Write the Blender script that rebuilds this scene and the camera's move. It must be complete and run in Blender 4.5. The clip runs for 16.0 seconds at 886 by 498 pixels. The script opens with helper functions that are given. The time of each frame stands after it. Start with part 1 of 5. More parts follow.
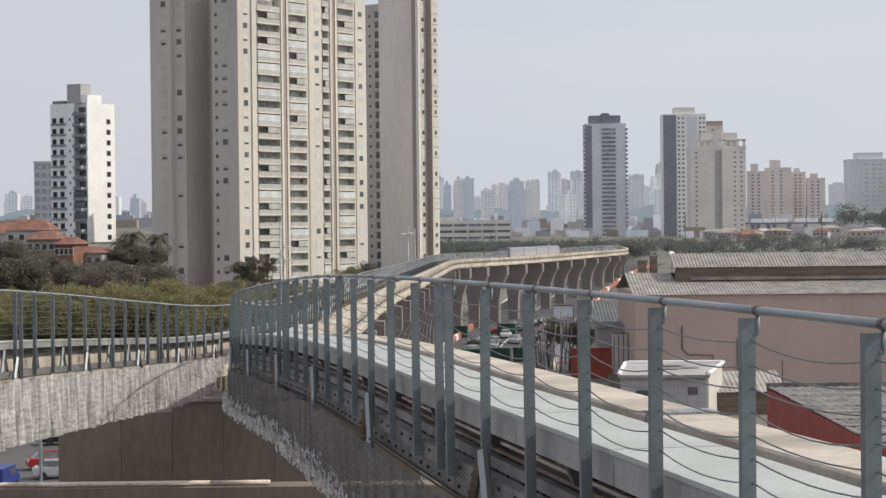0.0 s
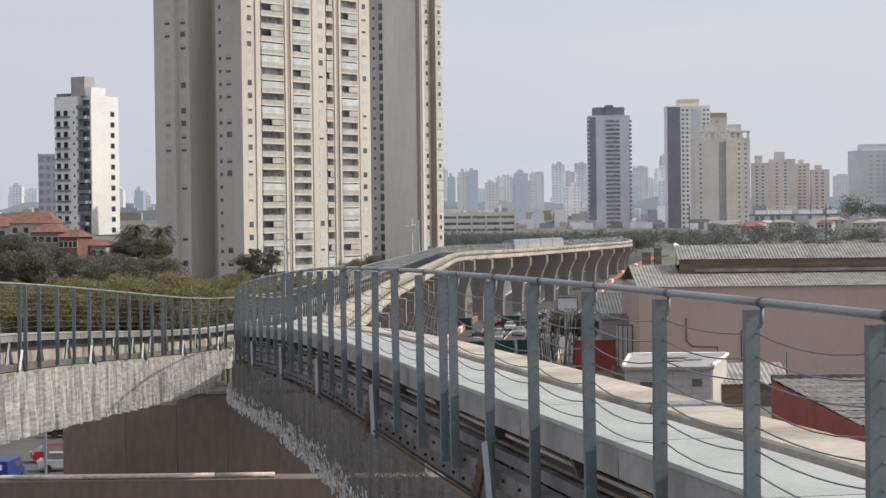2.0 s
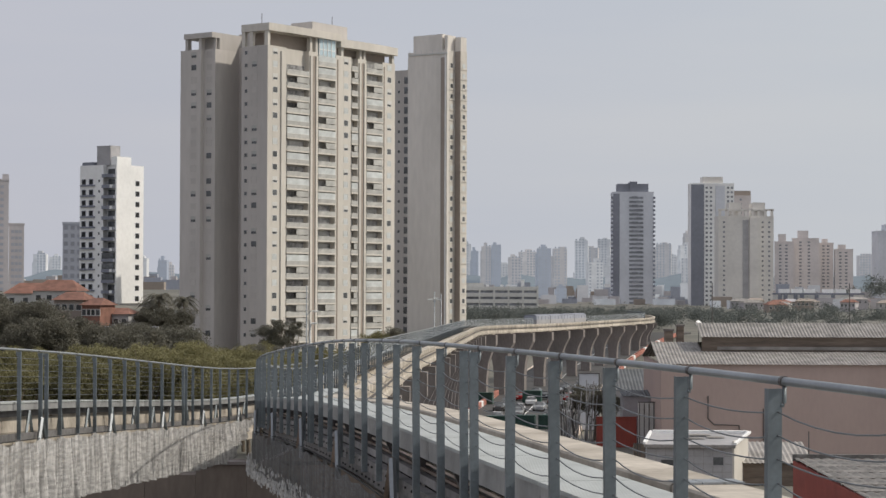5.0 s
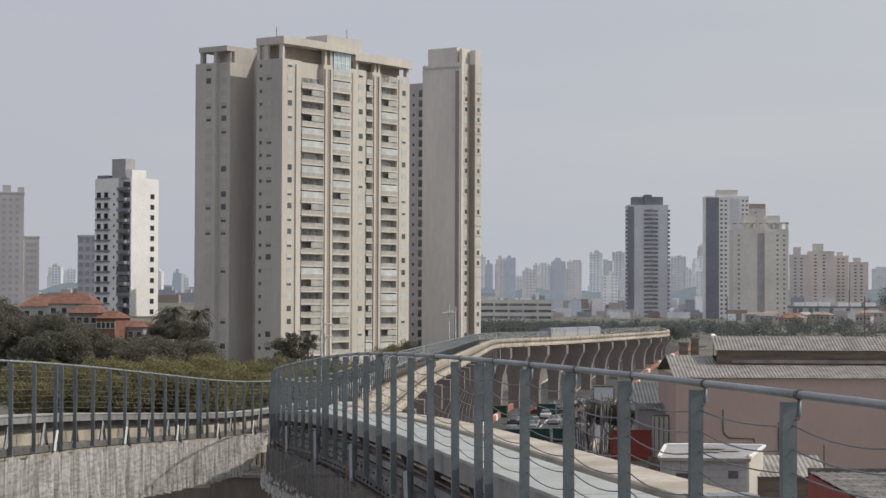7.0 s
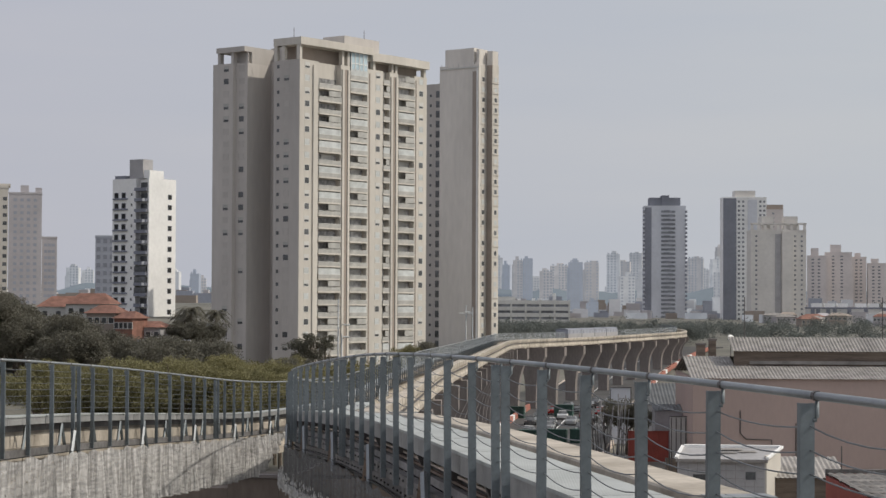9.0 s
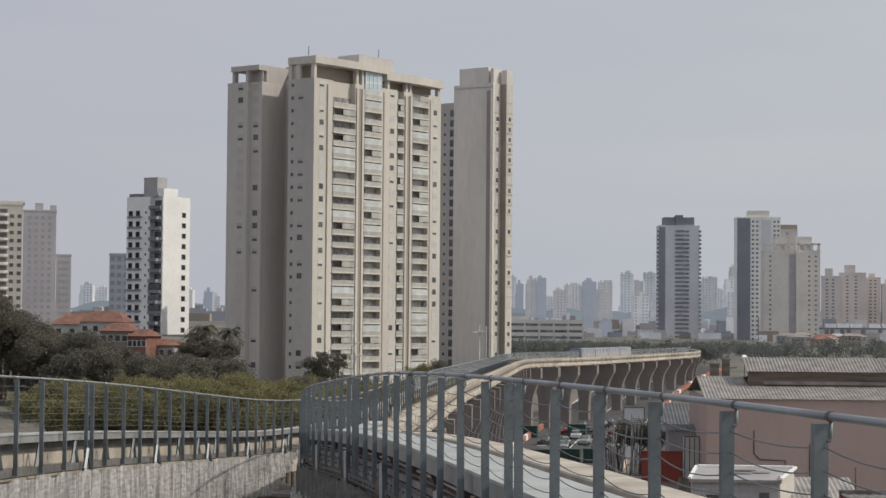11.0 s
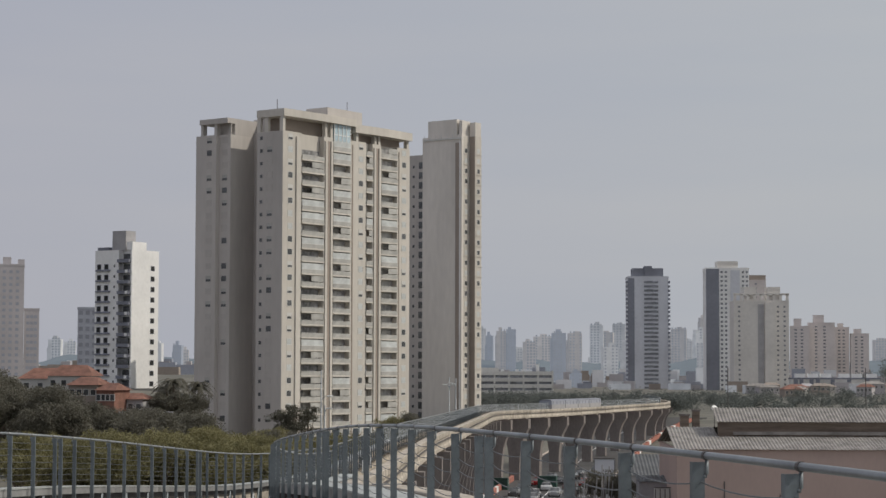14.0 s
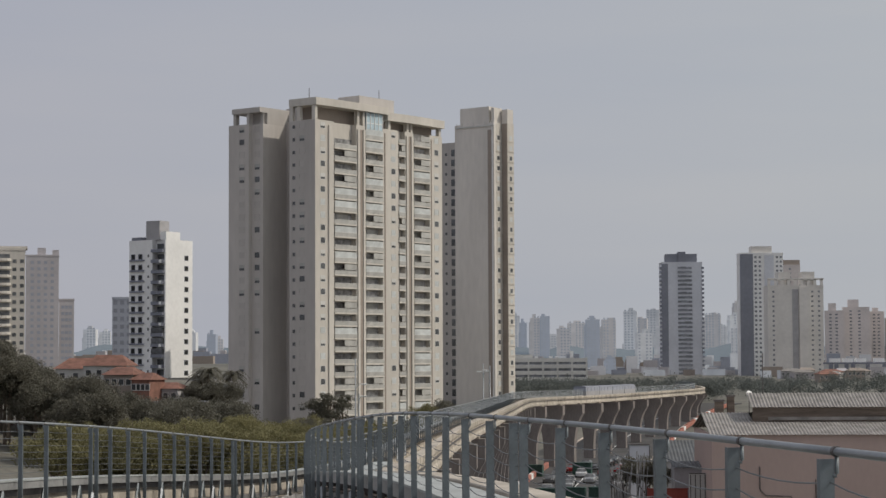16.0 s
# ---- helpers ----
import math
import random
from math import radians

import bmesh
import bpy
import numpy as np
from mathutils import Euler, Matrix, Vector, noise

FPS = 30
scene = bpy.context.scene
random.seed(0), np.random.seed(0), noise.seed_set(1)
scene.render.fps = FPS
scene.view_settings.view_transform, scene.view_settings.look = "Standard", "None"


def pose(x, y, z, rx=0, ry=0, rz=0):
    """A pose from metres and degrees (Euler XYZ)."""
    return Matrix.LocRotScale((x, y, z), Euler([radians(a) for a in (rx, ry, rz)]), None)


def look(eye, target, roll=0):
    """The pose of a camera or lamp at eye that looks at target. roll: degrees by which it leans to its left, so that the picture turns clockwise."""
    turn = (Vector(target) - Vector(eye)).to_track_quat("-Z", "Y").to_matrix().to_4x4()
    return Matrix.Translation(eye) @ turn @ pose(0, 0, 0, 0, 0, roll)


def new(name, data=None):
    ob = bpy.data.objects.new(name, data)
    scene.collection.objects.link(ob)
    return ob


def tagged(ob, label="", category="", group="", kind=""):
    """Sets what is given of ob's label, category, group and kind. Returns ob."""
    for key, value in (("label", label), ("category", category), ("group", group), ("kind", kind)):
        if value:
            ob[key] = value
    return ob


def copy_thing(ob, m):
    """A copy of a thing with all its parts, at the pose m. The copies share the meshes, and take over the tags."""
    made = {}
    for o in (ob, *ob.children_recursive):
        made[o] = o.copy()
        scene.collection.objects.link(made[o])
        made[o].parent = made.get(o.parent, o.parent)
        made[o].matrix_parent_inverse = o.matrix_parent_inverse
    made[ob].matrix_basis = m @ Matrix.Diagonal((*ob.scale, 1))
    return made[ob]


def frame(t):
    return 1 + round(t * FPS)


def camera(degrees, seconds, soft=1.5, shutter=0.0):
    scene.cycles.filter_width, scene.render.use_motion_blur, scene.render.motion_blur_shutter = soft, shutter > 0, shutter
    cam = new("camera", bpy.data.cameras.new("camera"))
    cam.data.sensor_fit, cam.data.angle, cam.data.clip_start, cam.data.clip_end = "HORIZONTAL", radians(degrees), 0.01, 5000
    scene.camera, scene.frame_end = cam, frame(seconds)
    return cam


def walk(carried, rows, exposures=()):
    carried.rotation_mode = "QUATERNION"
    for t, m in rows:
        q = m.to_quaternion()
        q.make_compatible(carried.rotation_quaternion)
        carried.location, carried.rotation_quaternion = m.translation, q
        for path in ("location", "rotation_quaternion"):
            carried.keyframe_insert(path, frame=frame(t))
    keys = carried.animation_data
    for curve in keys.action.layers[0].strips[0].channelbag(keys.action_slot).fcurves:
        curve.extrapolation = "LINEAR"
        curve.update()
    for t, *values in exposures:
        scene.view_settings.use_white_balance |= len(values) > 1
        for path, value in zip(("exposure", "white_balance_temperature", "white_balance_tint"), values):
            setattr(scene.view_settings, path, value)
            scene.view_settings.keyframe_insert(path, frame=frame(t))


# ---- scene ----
# ---- camera: stands still on the platform end and turns; zoomed-in lens ----
EYE = 20.0
cam = camera(25.0, 16.0, soft=1.5)
# seconds, pan to the right, tilt up, roll (degrees)
TURNS = [
    (0.0, 0.000, -0.745, -0.600), (0.5, -0.184, -0.884, -0.638), (1.0, -0.217, -0.871, -0.690),
    (1.5, -0.013, -0.815, -0.661), (2.0, -0.120, -0.968, -0.680), (2.5, -0.253, -1.111, -0.519),
    (3.0, -0.199, -0.829, -0.460), (3.5, -0.171, -0.477, -0.329), (4.0, -0.236, -0.006, 0.080),
    (4.5, -0.512, 0.758, 0.115), (4.7, -0.627, 0.951, 0.150), (7.0, -1.177, 1.520, 0.203),
    (7.5, -1.338, 1.519, 0.360), (8.0, -1.331, 1.623, 0.340), (8.5, -1.689, 1.678, 0.400),
    (9.0, -1.667, 1.536, 0.260), (11.5, -2.106, 2.208, 0.500), (12.0, -1.877, 2.260, 0.698),
    (12.5, -1.885, 2.384, 0.729), (13.0, -1.526, 3.130, 0.466), (13.5, -1.079, 3.633, 0.209),
    (14.0, -1.188, 3.573, 0.146), (14.5, -1.465, 3.538, -0.053), (15.0, -1.705, 3.359, -0.110),
    (15.5, -1.895, 3.142, -0.245), (16.0, -2.136, 3.214, -0.258),
]
walk(cam, [(t, pose(0, 0, EYE, 90 + tilt, 0, -pan) @ pose(0, 0, 0, 0, 0, roll)) for t, pan, tilt, roll in TURNS],
     exposures=[(0.0, 0.32), (3.5, 0.32), (4.5, 0.15), (7.0, -0.02), (12.0, -0.10), (14.0, -0.25), (16.0, -0.27)])

# ---- world and sun ----
SUN_EL, SUN_AZ = 43.0, 92.0      # height above the horizon; degrees to the right of straight ahead
world = bpy.data.worlds.new("hazy_sky")
scene.world = world
world.use_nodes = True
wt = world.node_tree
wt.nodes.clear()
sky = wt.nodes.new("ShaderNodeTexSky")
sky.sky_type = "NISHITA"
sky.sun_disc = False
sky.sun_elevation, sky.sun_rotation = radians(SUN_EL), radians(SUN_AZ)
sky.air_density, sky.dust_density, sky.ozone_density = 1.0, 5.0, 1.0
sky_bg = wt.nodes.new("ShaderNodeBackground")
sky_bg.inputs[1].default_value = 0.07
wt.links.new(sky.outputs[0], sky_bg.inputs[0])
haze_bg = wt.nodes.new("ShaderNodeBackground")
haze_bg.inputs[0].default_value = (0.545, 0.572, 0.625, 1)
haze_bg.inputs[1].default_value = 1.07
wmix = wt.nodes.new("ShaderNodeMixShader")
wmix.inputs[0].default_value = 0.88
wout = wt.nodes.new("ShaderNodeOutputWorld")
# faint high cloud
wco = wt.nodes.new("ShaderNodeTexCoord")
wmap = wt.nodes.new("ShaderNodeMapping")
wmap.inputs["Scale"].default_value = (1.2, 1.2, 9.0)
wno = wt.nodes.new("ShaderNodeTexNoise")
wno.inputs["Scale"].default_value, wno.inputs["Detail"].default_value = 2.2, 5
wra = wt.nodes.new("ShaderNodeValToRGB")
wra.color_ramp.elements[0].position, wra.color_ramp.elements[1].position = 0.3, 0.7
wra.color_ramp.elements[0].color = (0.525, 0.557, 0.61, 1)
wra.color_ramp.elements[1].color = (0.575, 0.592, 0.62, 1)
wt.links.new(wco.outputs["Generated"], wmap.inputs[0])
wt.links.new(wmap.outputs[0], wno.inputs[0])
wt.links.new(wno.outputs[0], wra.inputs[0])
# the haze is brighter towards the sun's side
wsep = wt.nodes.new("ShaderNodeSeparateXYZ")
wside = wt.nodes.new("ShaderNodeMapRange")
wside.inputs["From Min"].default_value, wside.inputs["From Max"].default_value = -0.32, 0.28
wtint = wt.nodes.new("ShaderNodeValToRGB")
wtint.color_ramp.elements[0].color = (0.885, 0.865, 0.92, 1)
wtint.color_ramp.elements[1].color = (1.0, 1.0, 0.985, 1)
wmul = wt.nodes.new("ShaderNodeMix")
wmul.data_type, wmul.blend_type = "RGBA", "MULTIPLY"
wmul.inputs[0].default_value = 1.0
wt.links.new(wco.outputs["Generated"], wsep.inputs[0])
wt.links.new(wsep.outputs[0], wside.inputs[0])
wt.links.new(wside.outputs[0], wtint.inputs[0])
wt.links.new(wra.outputs[0], wmul.inputs[6])
wt.links.new(wtint.outputs[0], wmul.inputs[7])
wt.links.new(wmul.outputs[2], haze_bg.inputs[0])
wt.links.new(sky_bg.outputs[0], wmix.inputs[1])
wt.links.new(haze_bg.outputs[0], wmix.inputs[2])
wt.links.new(wmix.outputs[0], wout.inputs[0])

sun = new("sun", bpy.data.lights.new("sun", "SUN"))
sun.data.energy, sun.data.angle, sun.data.color = 2.6, radians(1.0), (1.0, 0.93, 0.82)
_az, _el = radians(SUN_AZ), radians(SUN_EL)
sun.matrix_world = look((math.sin(_az) * math.cos(_el) * 100, math.cos(_az) * math.cos(_el) * 100, math.sin(_el) * 100), (0, 0, 0))


# ---- materials ----
def material(name, colour, rough=0.8, metal=0.0, vary=0.12, scale=1.0, grain=8.0, bump=0.15, tint=None, stretch=(1, 1, 1), haze_glow=0.0, haze_colour=None):
    """A surface with large stains, fine grain and a different shade for each object."""
    m = bpy.data.materials.new(name)
    m.use_nodes = True
    nt = m.node_tree
    n, l = nt.nodes, nt.links
    b = n["Principled BSDF"]
    b.inputs["Roughness"].default_value = rough
    b.inputs["Metallic"].default_value = metal
    co = n.new("ShaderNodeTexCoord")
    mp = n.new("ShaderNodeMapping")
    mp.inputs["Scale"].default_value = stretch
    l.new(co.outputs["Object"], mp.inputs[0])
    n1 = n.new("ShaderNodeTexNoise")
    n1.inputs["Scale"].default_value, n1.inputs["Detail"].default_value = scale, 5
    n2 = n.new("ShaderNodeTexNoise")
    n2.inputs["Scale"].default_value, n2.inputs["Detail"].default_value = grain * scale, 4
    l.new(mp.outputs[0], n1.inputs[0])
    l.new(mp.outputs[0], n2.inputs[0])
    r1 = n.new("ShaderNodeValToRGB")
    dark = tuple(c * (1 - 2.2 * vary) for c in colour)
    r1.color_ramp.elements[0].color = (*(tint or dark), 1)
    r1.color_ramp.elements[0].position = 0.3
    r1.color_ramp.elements[1].color = (*(min(1, c * (1 + vary)) for c in colour), 1)
    r1.color_ramp.elements[1].position = 0.62
    l.new(n1.outputs[0], r1.inputs[0])
    hsv = n.new("ShaderNodeHueSaturation")
    info = n.new("ShaderNodeObjectInfo")
    mr = n.new("ShaderNodeMapRange")
    mr.inputs["To Min"].default_value, mr.inputs["To Max"].default_value = 1 - vary, 1 + vary
    add = n.new("ShaderNodeMath")
    add.operation = "MULTIPLY"
    mr2 = n.new("ShaderNodeMapRange")
    mr2.inputs["From Min"].default_value, mr2.inputs["From Max"].default_value = 0.3, 0.7
    mr2.inputs["To Min"].default_value, mr2.inputs["To Max"].default_value = 1 - vary, 1 + vary
    l.new(info.outputs["Random"], mr.inputs[0])
    l.new(n2.outputs[0], mr2.inputs[0])
    l.new(mr.outputs[0], add.inputs[0])
    l.new(mr2.outputs[0], add.inputs[1])
    l.new(add.outputs[0], hsv.inputs["Value"])
    l.new(r1.outputs[0], hsv.inputs["Color"])
    l.new(hsv.outputs[0], b.inputs["Base Color"])
    if bump:
        bp = n.new("ShaderNodeBump")
        bp.inputs["Strength"].default_value, bp.inputs["Distance"].default_value = bump, 0.02
        l.new(n2.outputs[0], bp.inputs["Height"])
        l.new(bp.outputs[0], b.inputs["Normal"])
    # emission stands in for haze in front of far surfaces
    if haze_glow:
        b.inputs["Emission Color"].default_value = (*haze_colour, 1)
        b.inputs["Emission Strength"].default_value = haze_glow
    return m


def lines_bump(m, scale, axis="X", strength=0.6, distance=0.02, darken=0.0):
    """Adds fine parallel ribs to a material."""
    nt = m.node_tree
    n, l = nt.nodes, nt.links
    b = n["Principled BSDF"]
    co = n.new("ShaderNodeTexCoord")
    w = n.new("ShaderNodeTexWave")
    w.bands_direction = axis
    w.inputs["Scale"].default_value = scale
    w.inputs["Distortion"].default_value = 0.0
    l.new(co.outputs["Object"], w.inputs[0])
    bp = n.new("ShaderNodeBump")
    bp.inputs["Strength"].default_value, bp.inputs["Distance"].default_value = strength, distance
    l.new(w.outputs["Fac"], bp.inputs["Height"])
    l.new(bp.outputs[0], b.inputs["Normal"])
    return m


def netting(name, colour, holes, scale, weave=0.35):
    """Woven netting: painted pleat shade, bands of weft and slits between the threads, uneven in density."""
    m = bpy.data.materials.new(name)
    m.use_nodes = True
    n, l = m.node_tree.nodes, m.node_tree.links
    b = n["Principled BSDF"]
    b.inputs["Roughness"].default_value = 0.75
    co = n.new("ShaderNodeTexCoord")

    def streaks(stretch, size, detail):
        mp = n.new("ShaderNodeMapping")
        mp.inputs["Scale"].default_value = stretch
        l.new(co.outputs["Object"], mp.inputs[0])
        nz = n.new("ShaderNodeTexNoise")
        nz.inputs["Scale"].default_value, nz.inputs["Detail"].default_value = size, detail
        l.new(mp.outputs[0], nz.inputs[0])
        return nz.outputs[0]
    # upright streaks put the shade of the folds into the colour
    ramp = n.new("ShaderNodeValToRGB")
    ramp.color_ramp.elements[0].position, ramp.color_ramp.elements[1].position = 0.34, 0.66
    ramp.color_ramp.elements[0].color = (*(c * 0.42 for c in colour), 1)
    ramp.color_ramp.elements[1].color = (*colour, 1)
    l.new(streaks((1, 1, 0.10), scale, 6), ramp.inputs[0])
    band = n.new("ShaderNodeMapRange")
    band.inputs["From Min"].default_value, band.inputs["From Max"].default_value = 0.38, 0.6
    band.inputs["To Min"].default_value, band.inputs["To Max"].default_value = 1 - weave, 1.0
    l.new(streaks((0.16, 0.16, 1.0), 14.0, 3), band.inputs[0])
    mul = n.new("ShaderNodeMix")
    mul.data_type, mul.blend_type = "RGBA", "MULTIPLY"
    mul.inputs[0].default_value = 1.0
    l.new(ramp.outputs[0], mul.inputs[6])
    l.new(band.outputs[0], mul.inputs[7])
    l.new(mul.outputs[2], b.inputs["Base Color"])
    gt = n.new("ShaderNodeMath")
    gt.operation = "GREATER_THAN"
    gt.inputs[1].default_value = holes
    l.new(streaks((0.45, 0.45, 1.0), 60, 2), gt.inputs[0])
    l.new(gt.outputs[0], b.inputs["Alpha"])
    return m


def foliage(name, dark, light):
    m = bpy.data.materials.new(name)
    m.use_nodes = True
    n, l = m.node_tree.nodes, m.node_tree.links
    b = n["Principled BSDF"]
    b.inputs["Roughness"].default_value = 0.7
    geo = n.new("ShaderNodeNewGeometry")
    info = n.new("ShaderNodeObjectInfo")
    mixv = n.new("ShaderNodeMath")
    mixv.operation = "MULTIPLY_ADD"
    mixv.inputs[1].default_value = 0.6
    sc = n.new("ShaderNodeMath")
    sc.operation = "MULTIPLY"
    sc.inputs[1].default_value = 0.4
    l.new(info.outputs["Random"], sc.inputs[0])
    l.new(geo.outputs["Random Per Island"], mixv.inputs[0])
    l.new(sc.outputs[0], mixv.inputs[2])
    ramp = n.new("ShaderNodeValToRGB")
    ramp.color_ramp.elements[0].color = (*dark, 1)
    ramp.color_ramp.elements[1].color = (*light, 1)
    l.new(mixv.outputs[0], ramp.inputs[0])
    l.new(ramp.outputs[0], b.inputs["Base Color"])
    # thin leaves let some light through
    tl = n.new("ShaderNodeBsdfTranslucent")
    l.new(ramp.outputs[0], tl.inputs[0])
    mx = n.new("ShaderNodeMixShader")
    mx.inputs[0].default_value = 0.4
    l.new(b.outputs[0], mx.inputs[1])
    l.new(tl.outputs[0], mx.inputs[2])
    l.new(mx.outputs[0], n["Material Output"].inputs[0])
    return m


M = {}
M["steel"] = material("galvanised_steel", (0.165, 0.19, 0.205), 0.5, 0.3, 0.10, 2.0, 12, 0.05)
M["tube"] = material("handrail_steel", (0.30, 0.32, 0.335), 0.45, 0.4, 0.06, 2.0, 12, 0.03)
M["cable"] = material("steel_cable", (0.16, 0.17, 0.18), 0.5, 0.4, 0.05, 3.0, 5, 0)
M["deck"] = lines_bump(material("deck_panel_grp", (0.40, 0.42, 0.412), 0.7, 0.0, 0.06, 1.2, 14, 0), 12.0, "X", 0.12, 0.01)
M["beam_steel"] = material("painted_steel_beam", (0.30, 0.30, 0.295), 0.6, 0.1, 0.10, 1.0, 10, 0.05)
M["dark_steel"] = material("grimy_steel", (0.12, 0.11, 0.105), 0.6, 0.2, 0.2, 1.5, 10, 0.1)
M["girder"] = material("grimy_girder_steel", (0.21, 0.20, 0.195), 0.65, 0.15, 0.2, 1.5, 10, 0.1)
M["rust"] = material("rust_brown_rail", (0.20, 0.15, 0.12), 0.7, 0.2, 0.2, 2.0, 10, 0.1)
M["track"] = material("cream_concrete", (0.485, 0.435, 0.37), 0.85, 0.0, 0.12, 0.8, 10, 0.2, tint=(0.30, 0.26, 0.21))
M["pier"] = material("weathered_concrete", (0.225, 0.198, 0.185), 0.9, 0.0, 0.10, 0.25, 16, 0.2, stretch=(1, 1, 0.35))
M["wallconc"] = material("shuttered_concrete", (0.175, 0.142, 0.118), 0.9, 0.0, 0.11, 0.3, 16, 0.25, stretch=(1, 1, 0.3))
M["pipe"] = material("pale_pipe", (0.62, 0.52, 0.44), 0.6, 0.0, 0.15, 1.0, 6, 0.05)
M["net_white"] = netting("white_netting", (0.66, 0.645, 0.635), 0.39, 7.0)
# same netting on the shaded side: its shade is put into the grey
M["net_shaded"] = netting("grey_netting", (0.175, 0.177, 0.182), 0.435, 4.0)
# frayed hem, with sunlight put into its paler colour
M["net_fringe"] = netting("frayed_netting", (0.86, 0.85, 0.84), 0.30, 12.0, 0.1)
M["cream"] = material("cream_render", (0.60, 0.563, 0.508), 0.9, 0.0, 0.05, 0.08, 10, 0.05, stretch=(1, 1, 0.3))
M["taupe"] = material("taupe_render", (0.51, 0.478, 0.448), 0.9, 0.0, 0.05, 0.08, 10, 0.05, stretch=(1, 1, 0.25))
M["brown"] = material("brown_render", (0.34, 0.29, 0.25), 0.9, 0.0, 0.05, 0.1, 10, 0.05)
M["glass"] = material("dark_window_glass", (0.12, 0.125, 0.13), 0.15, 0.0, 0.3, 0.3, 4, 0)
M["glass_pale"] = material("pale_blinds", (0.56, 0.58, 0.57), 0.4, 0.0, 0.08, 0.4, 3, 0)
M["glass_sky"] = material("sky_blue_glazing", (0.50, 0.62, 0.68), 0.2, 0.0, 0.08, 0.4, 3, 0)
M["glass_rail"] = material("balcony_glass", (0.46, 0.45, 0.42), 0.25, 0.0, 0.08, 0.4, 3, 0)
M["white"] = material("white_paint", (0.86, 0.855, 0.84), 0.8, 0.0, 0.04, 0.1, 10, 0.05)
M["offwhite"] = material("offwhite_paint", (0.62, 0.61, 0.58), 0.8, 0.0, 0.05, 0.1, 10, 0.05)
# distance haze is put into the paler, bluer facade colours below
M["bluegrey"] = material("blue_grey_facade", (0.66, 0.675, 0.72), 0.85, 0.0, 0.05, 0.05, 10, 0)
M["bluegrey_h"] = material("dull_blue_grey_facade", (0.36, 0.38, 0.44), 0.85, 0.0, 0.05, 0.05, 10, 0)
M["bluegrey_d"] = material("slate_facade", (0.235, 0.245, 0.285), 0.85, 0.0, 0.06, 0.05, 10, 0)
M["pinkgrey"] = material("pinkish_grey_facade", (0.66, 0.605, 0.585), 0.85, 0.0, 0.05, 0.05, 10, 0)
M["stonegrey"] = material("stone_grey_facade", (0.70, 0.67, 0.63), 0.85, 0.0, 0.05, 0.05, 10, 0)
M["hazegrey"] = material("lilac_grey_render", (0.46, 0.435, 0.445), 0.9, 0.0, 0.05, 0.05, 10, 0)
# window grey lightened to stand for haze
M["greywin"] = material("grey_window", (0.23, 0.24, 0.265), 0.3, 0.0, 0.25, 0.3, 4, 0)
M["balcony_door"] = material("grey_balcony_door", (0.36, 0.355, 0.35), 0.4, 0.0, 0.3, 0.3, 4, 0)
M["beige"] = material("beige_render", (0.67, 0.63, 0.58), 0.9, 0.0, 0.05, 0.08, 10, 0.05, stretch=(1, 1, 0.25))
M["grey"] = material("grey_cladding", (0.40, 0.39, 0.395), 0.8, 0.0, 0.07, 0.2, 10, 0.05)
M["pink"] = material("pink_beige_render", (0.49, 0.372, 0.33), 0.9, 0.0, 0.03, 0.15, 14, 0.1, stretch=(1, 1, 0.4))
M["corr"] = material("fibre_cement_sheet", (0.31, 0.29, 0.272), 0.9, 0.0, 0.14, 0.6, 8, 0.1)
M["corr_d"] = material("blackened_roof_sheet", (0.19, 0.18, 0.17), 0.9, 0.0, 0.2, 0.6, 8, 0.1)
M["timber"] = material("brown_boarding", (0.19, 0.15, 0.12), 0.9, 0.0, 0.18, 0.7, 8, 0.1, stretch=(0.2, 0.2, 3))
M["red"] = material("red_paint", (0.33, 0.075, 0.055), 0.8, 0.0, 0.08, 0.4, 10, 0.1)
M["orange"] = material("terracotta", (0.235, 0.118, 0.088), 0.9, 0.0, 0.15, 0.7, 8, 0.1)
M["asphalt"] = material("asphalt", (0.085, 0.083, 0.082), 0.9, 0.0, 0.12, 0.3, 20, 0.1)
M["earth"] = material("dusty_ground", (0.15, 0.14, 0.12), 0.95, 0.0, 0.18, 0.03, 20, 0.1, tint=(0.085, 0.088, 0.07))
M["bark"] = material("bark", (0.16, 0.13, 0.10), 0.9, 0.0, 0.2, 2.0, 6, 0.2)
M["leaf_dark"] = foliage("dark_leaves", (0.115, 0.11, 0.086), (0.185, 0.174, 0.135))
M["leaf_olive"] = foliage("olive_leaves", (0.165, 0.155, 0.075), (0.30, 0.275, 0.135))
M["leaf_grey"] = foliage("dusty_leaves", (0.08, 0.08, 0.06), (0.17, 0.16, 0.125))
# leaf colour paled and greyed for the haze over the far streets
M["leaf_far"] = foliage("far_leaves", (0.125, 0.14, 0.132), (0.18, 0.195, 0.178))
M["zinc"] = material("dull_zinc_sheet", (0.115, 0.12, 0.125), 0.7, 0.1, 0.12, 0.5, 10, 0.1)
M["black"] = material("black_rubber", (0.02, 0.02, 0.02), 0.8, 0.0, 0.1, 2, 5, 0)
M["lamp"] = material("lamp_glass", (0.75, 0.75, 0.72), 0.3, 0.0, 0.05, 2, 5, 0)
M["green"] = material("dark_green_paint", (0.03, 0.075, 0.06), 0.6, 0.0, 0.15, 0.6, 6, 0.05)
M["barrier"] = material("red_orange_barrier", (0.42, 0.165, 0.12), 0.7, 0.0, 0.1, 0.8, 6, 0.05)
M["blue"] = material("blue_paint", (0.025, 0.045, 0.20), 0.4, 0.1, 0.1, 0.6, 6, 0)
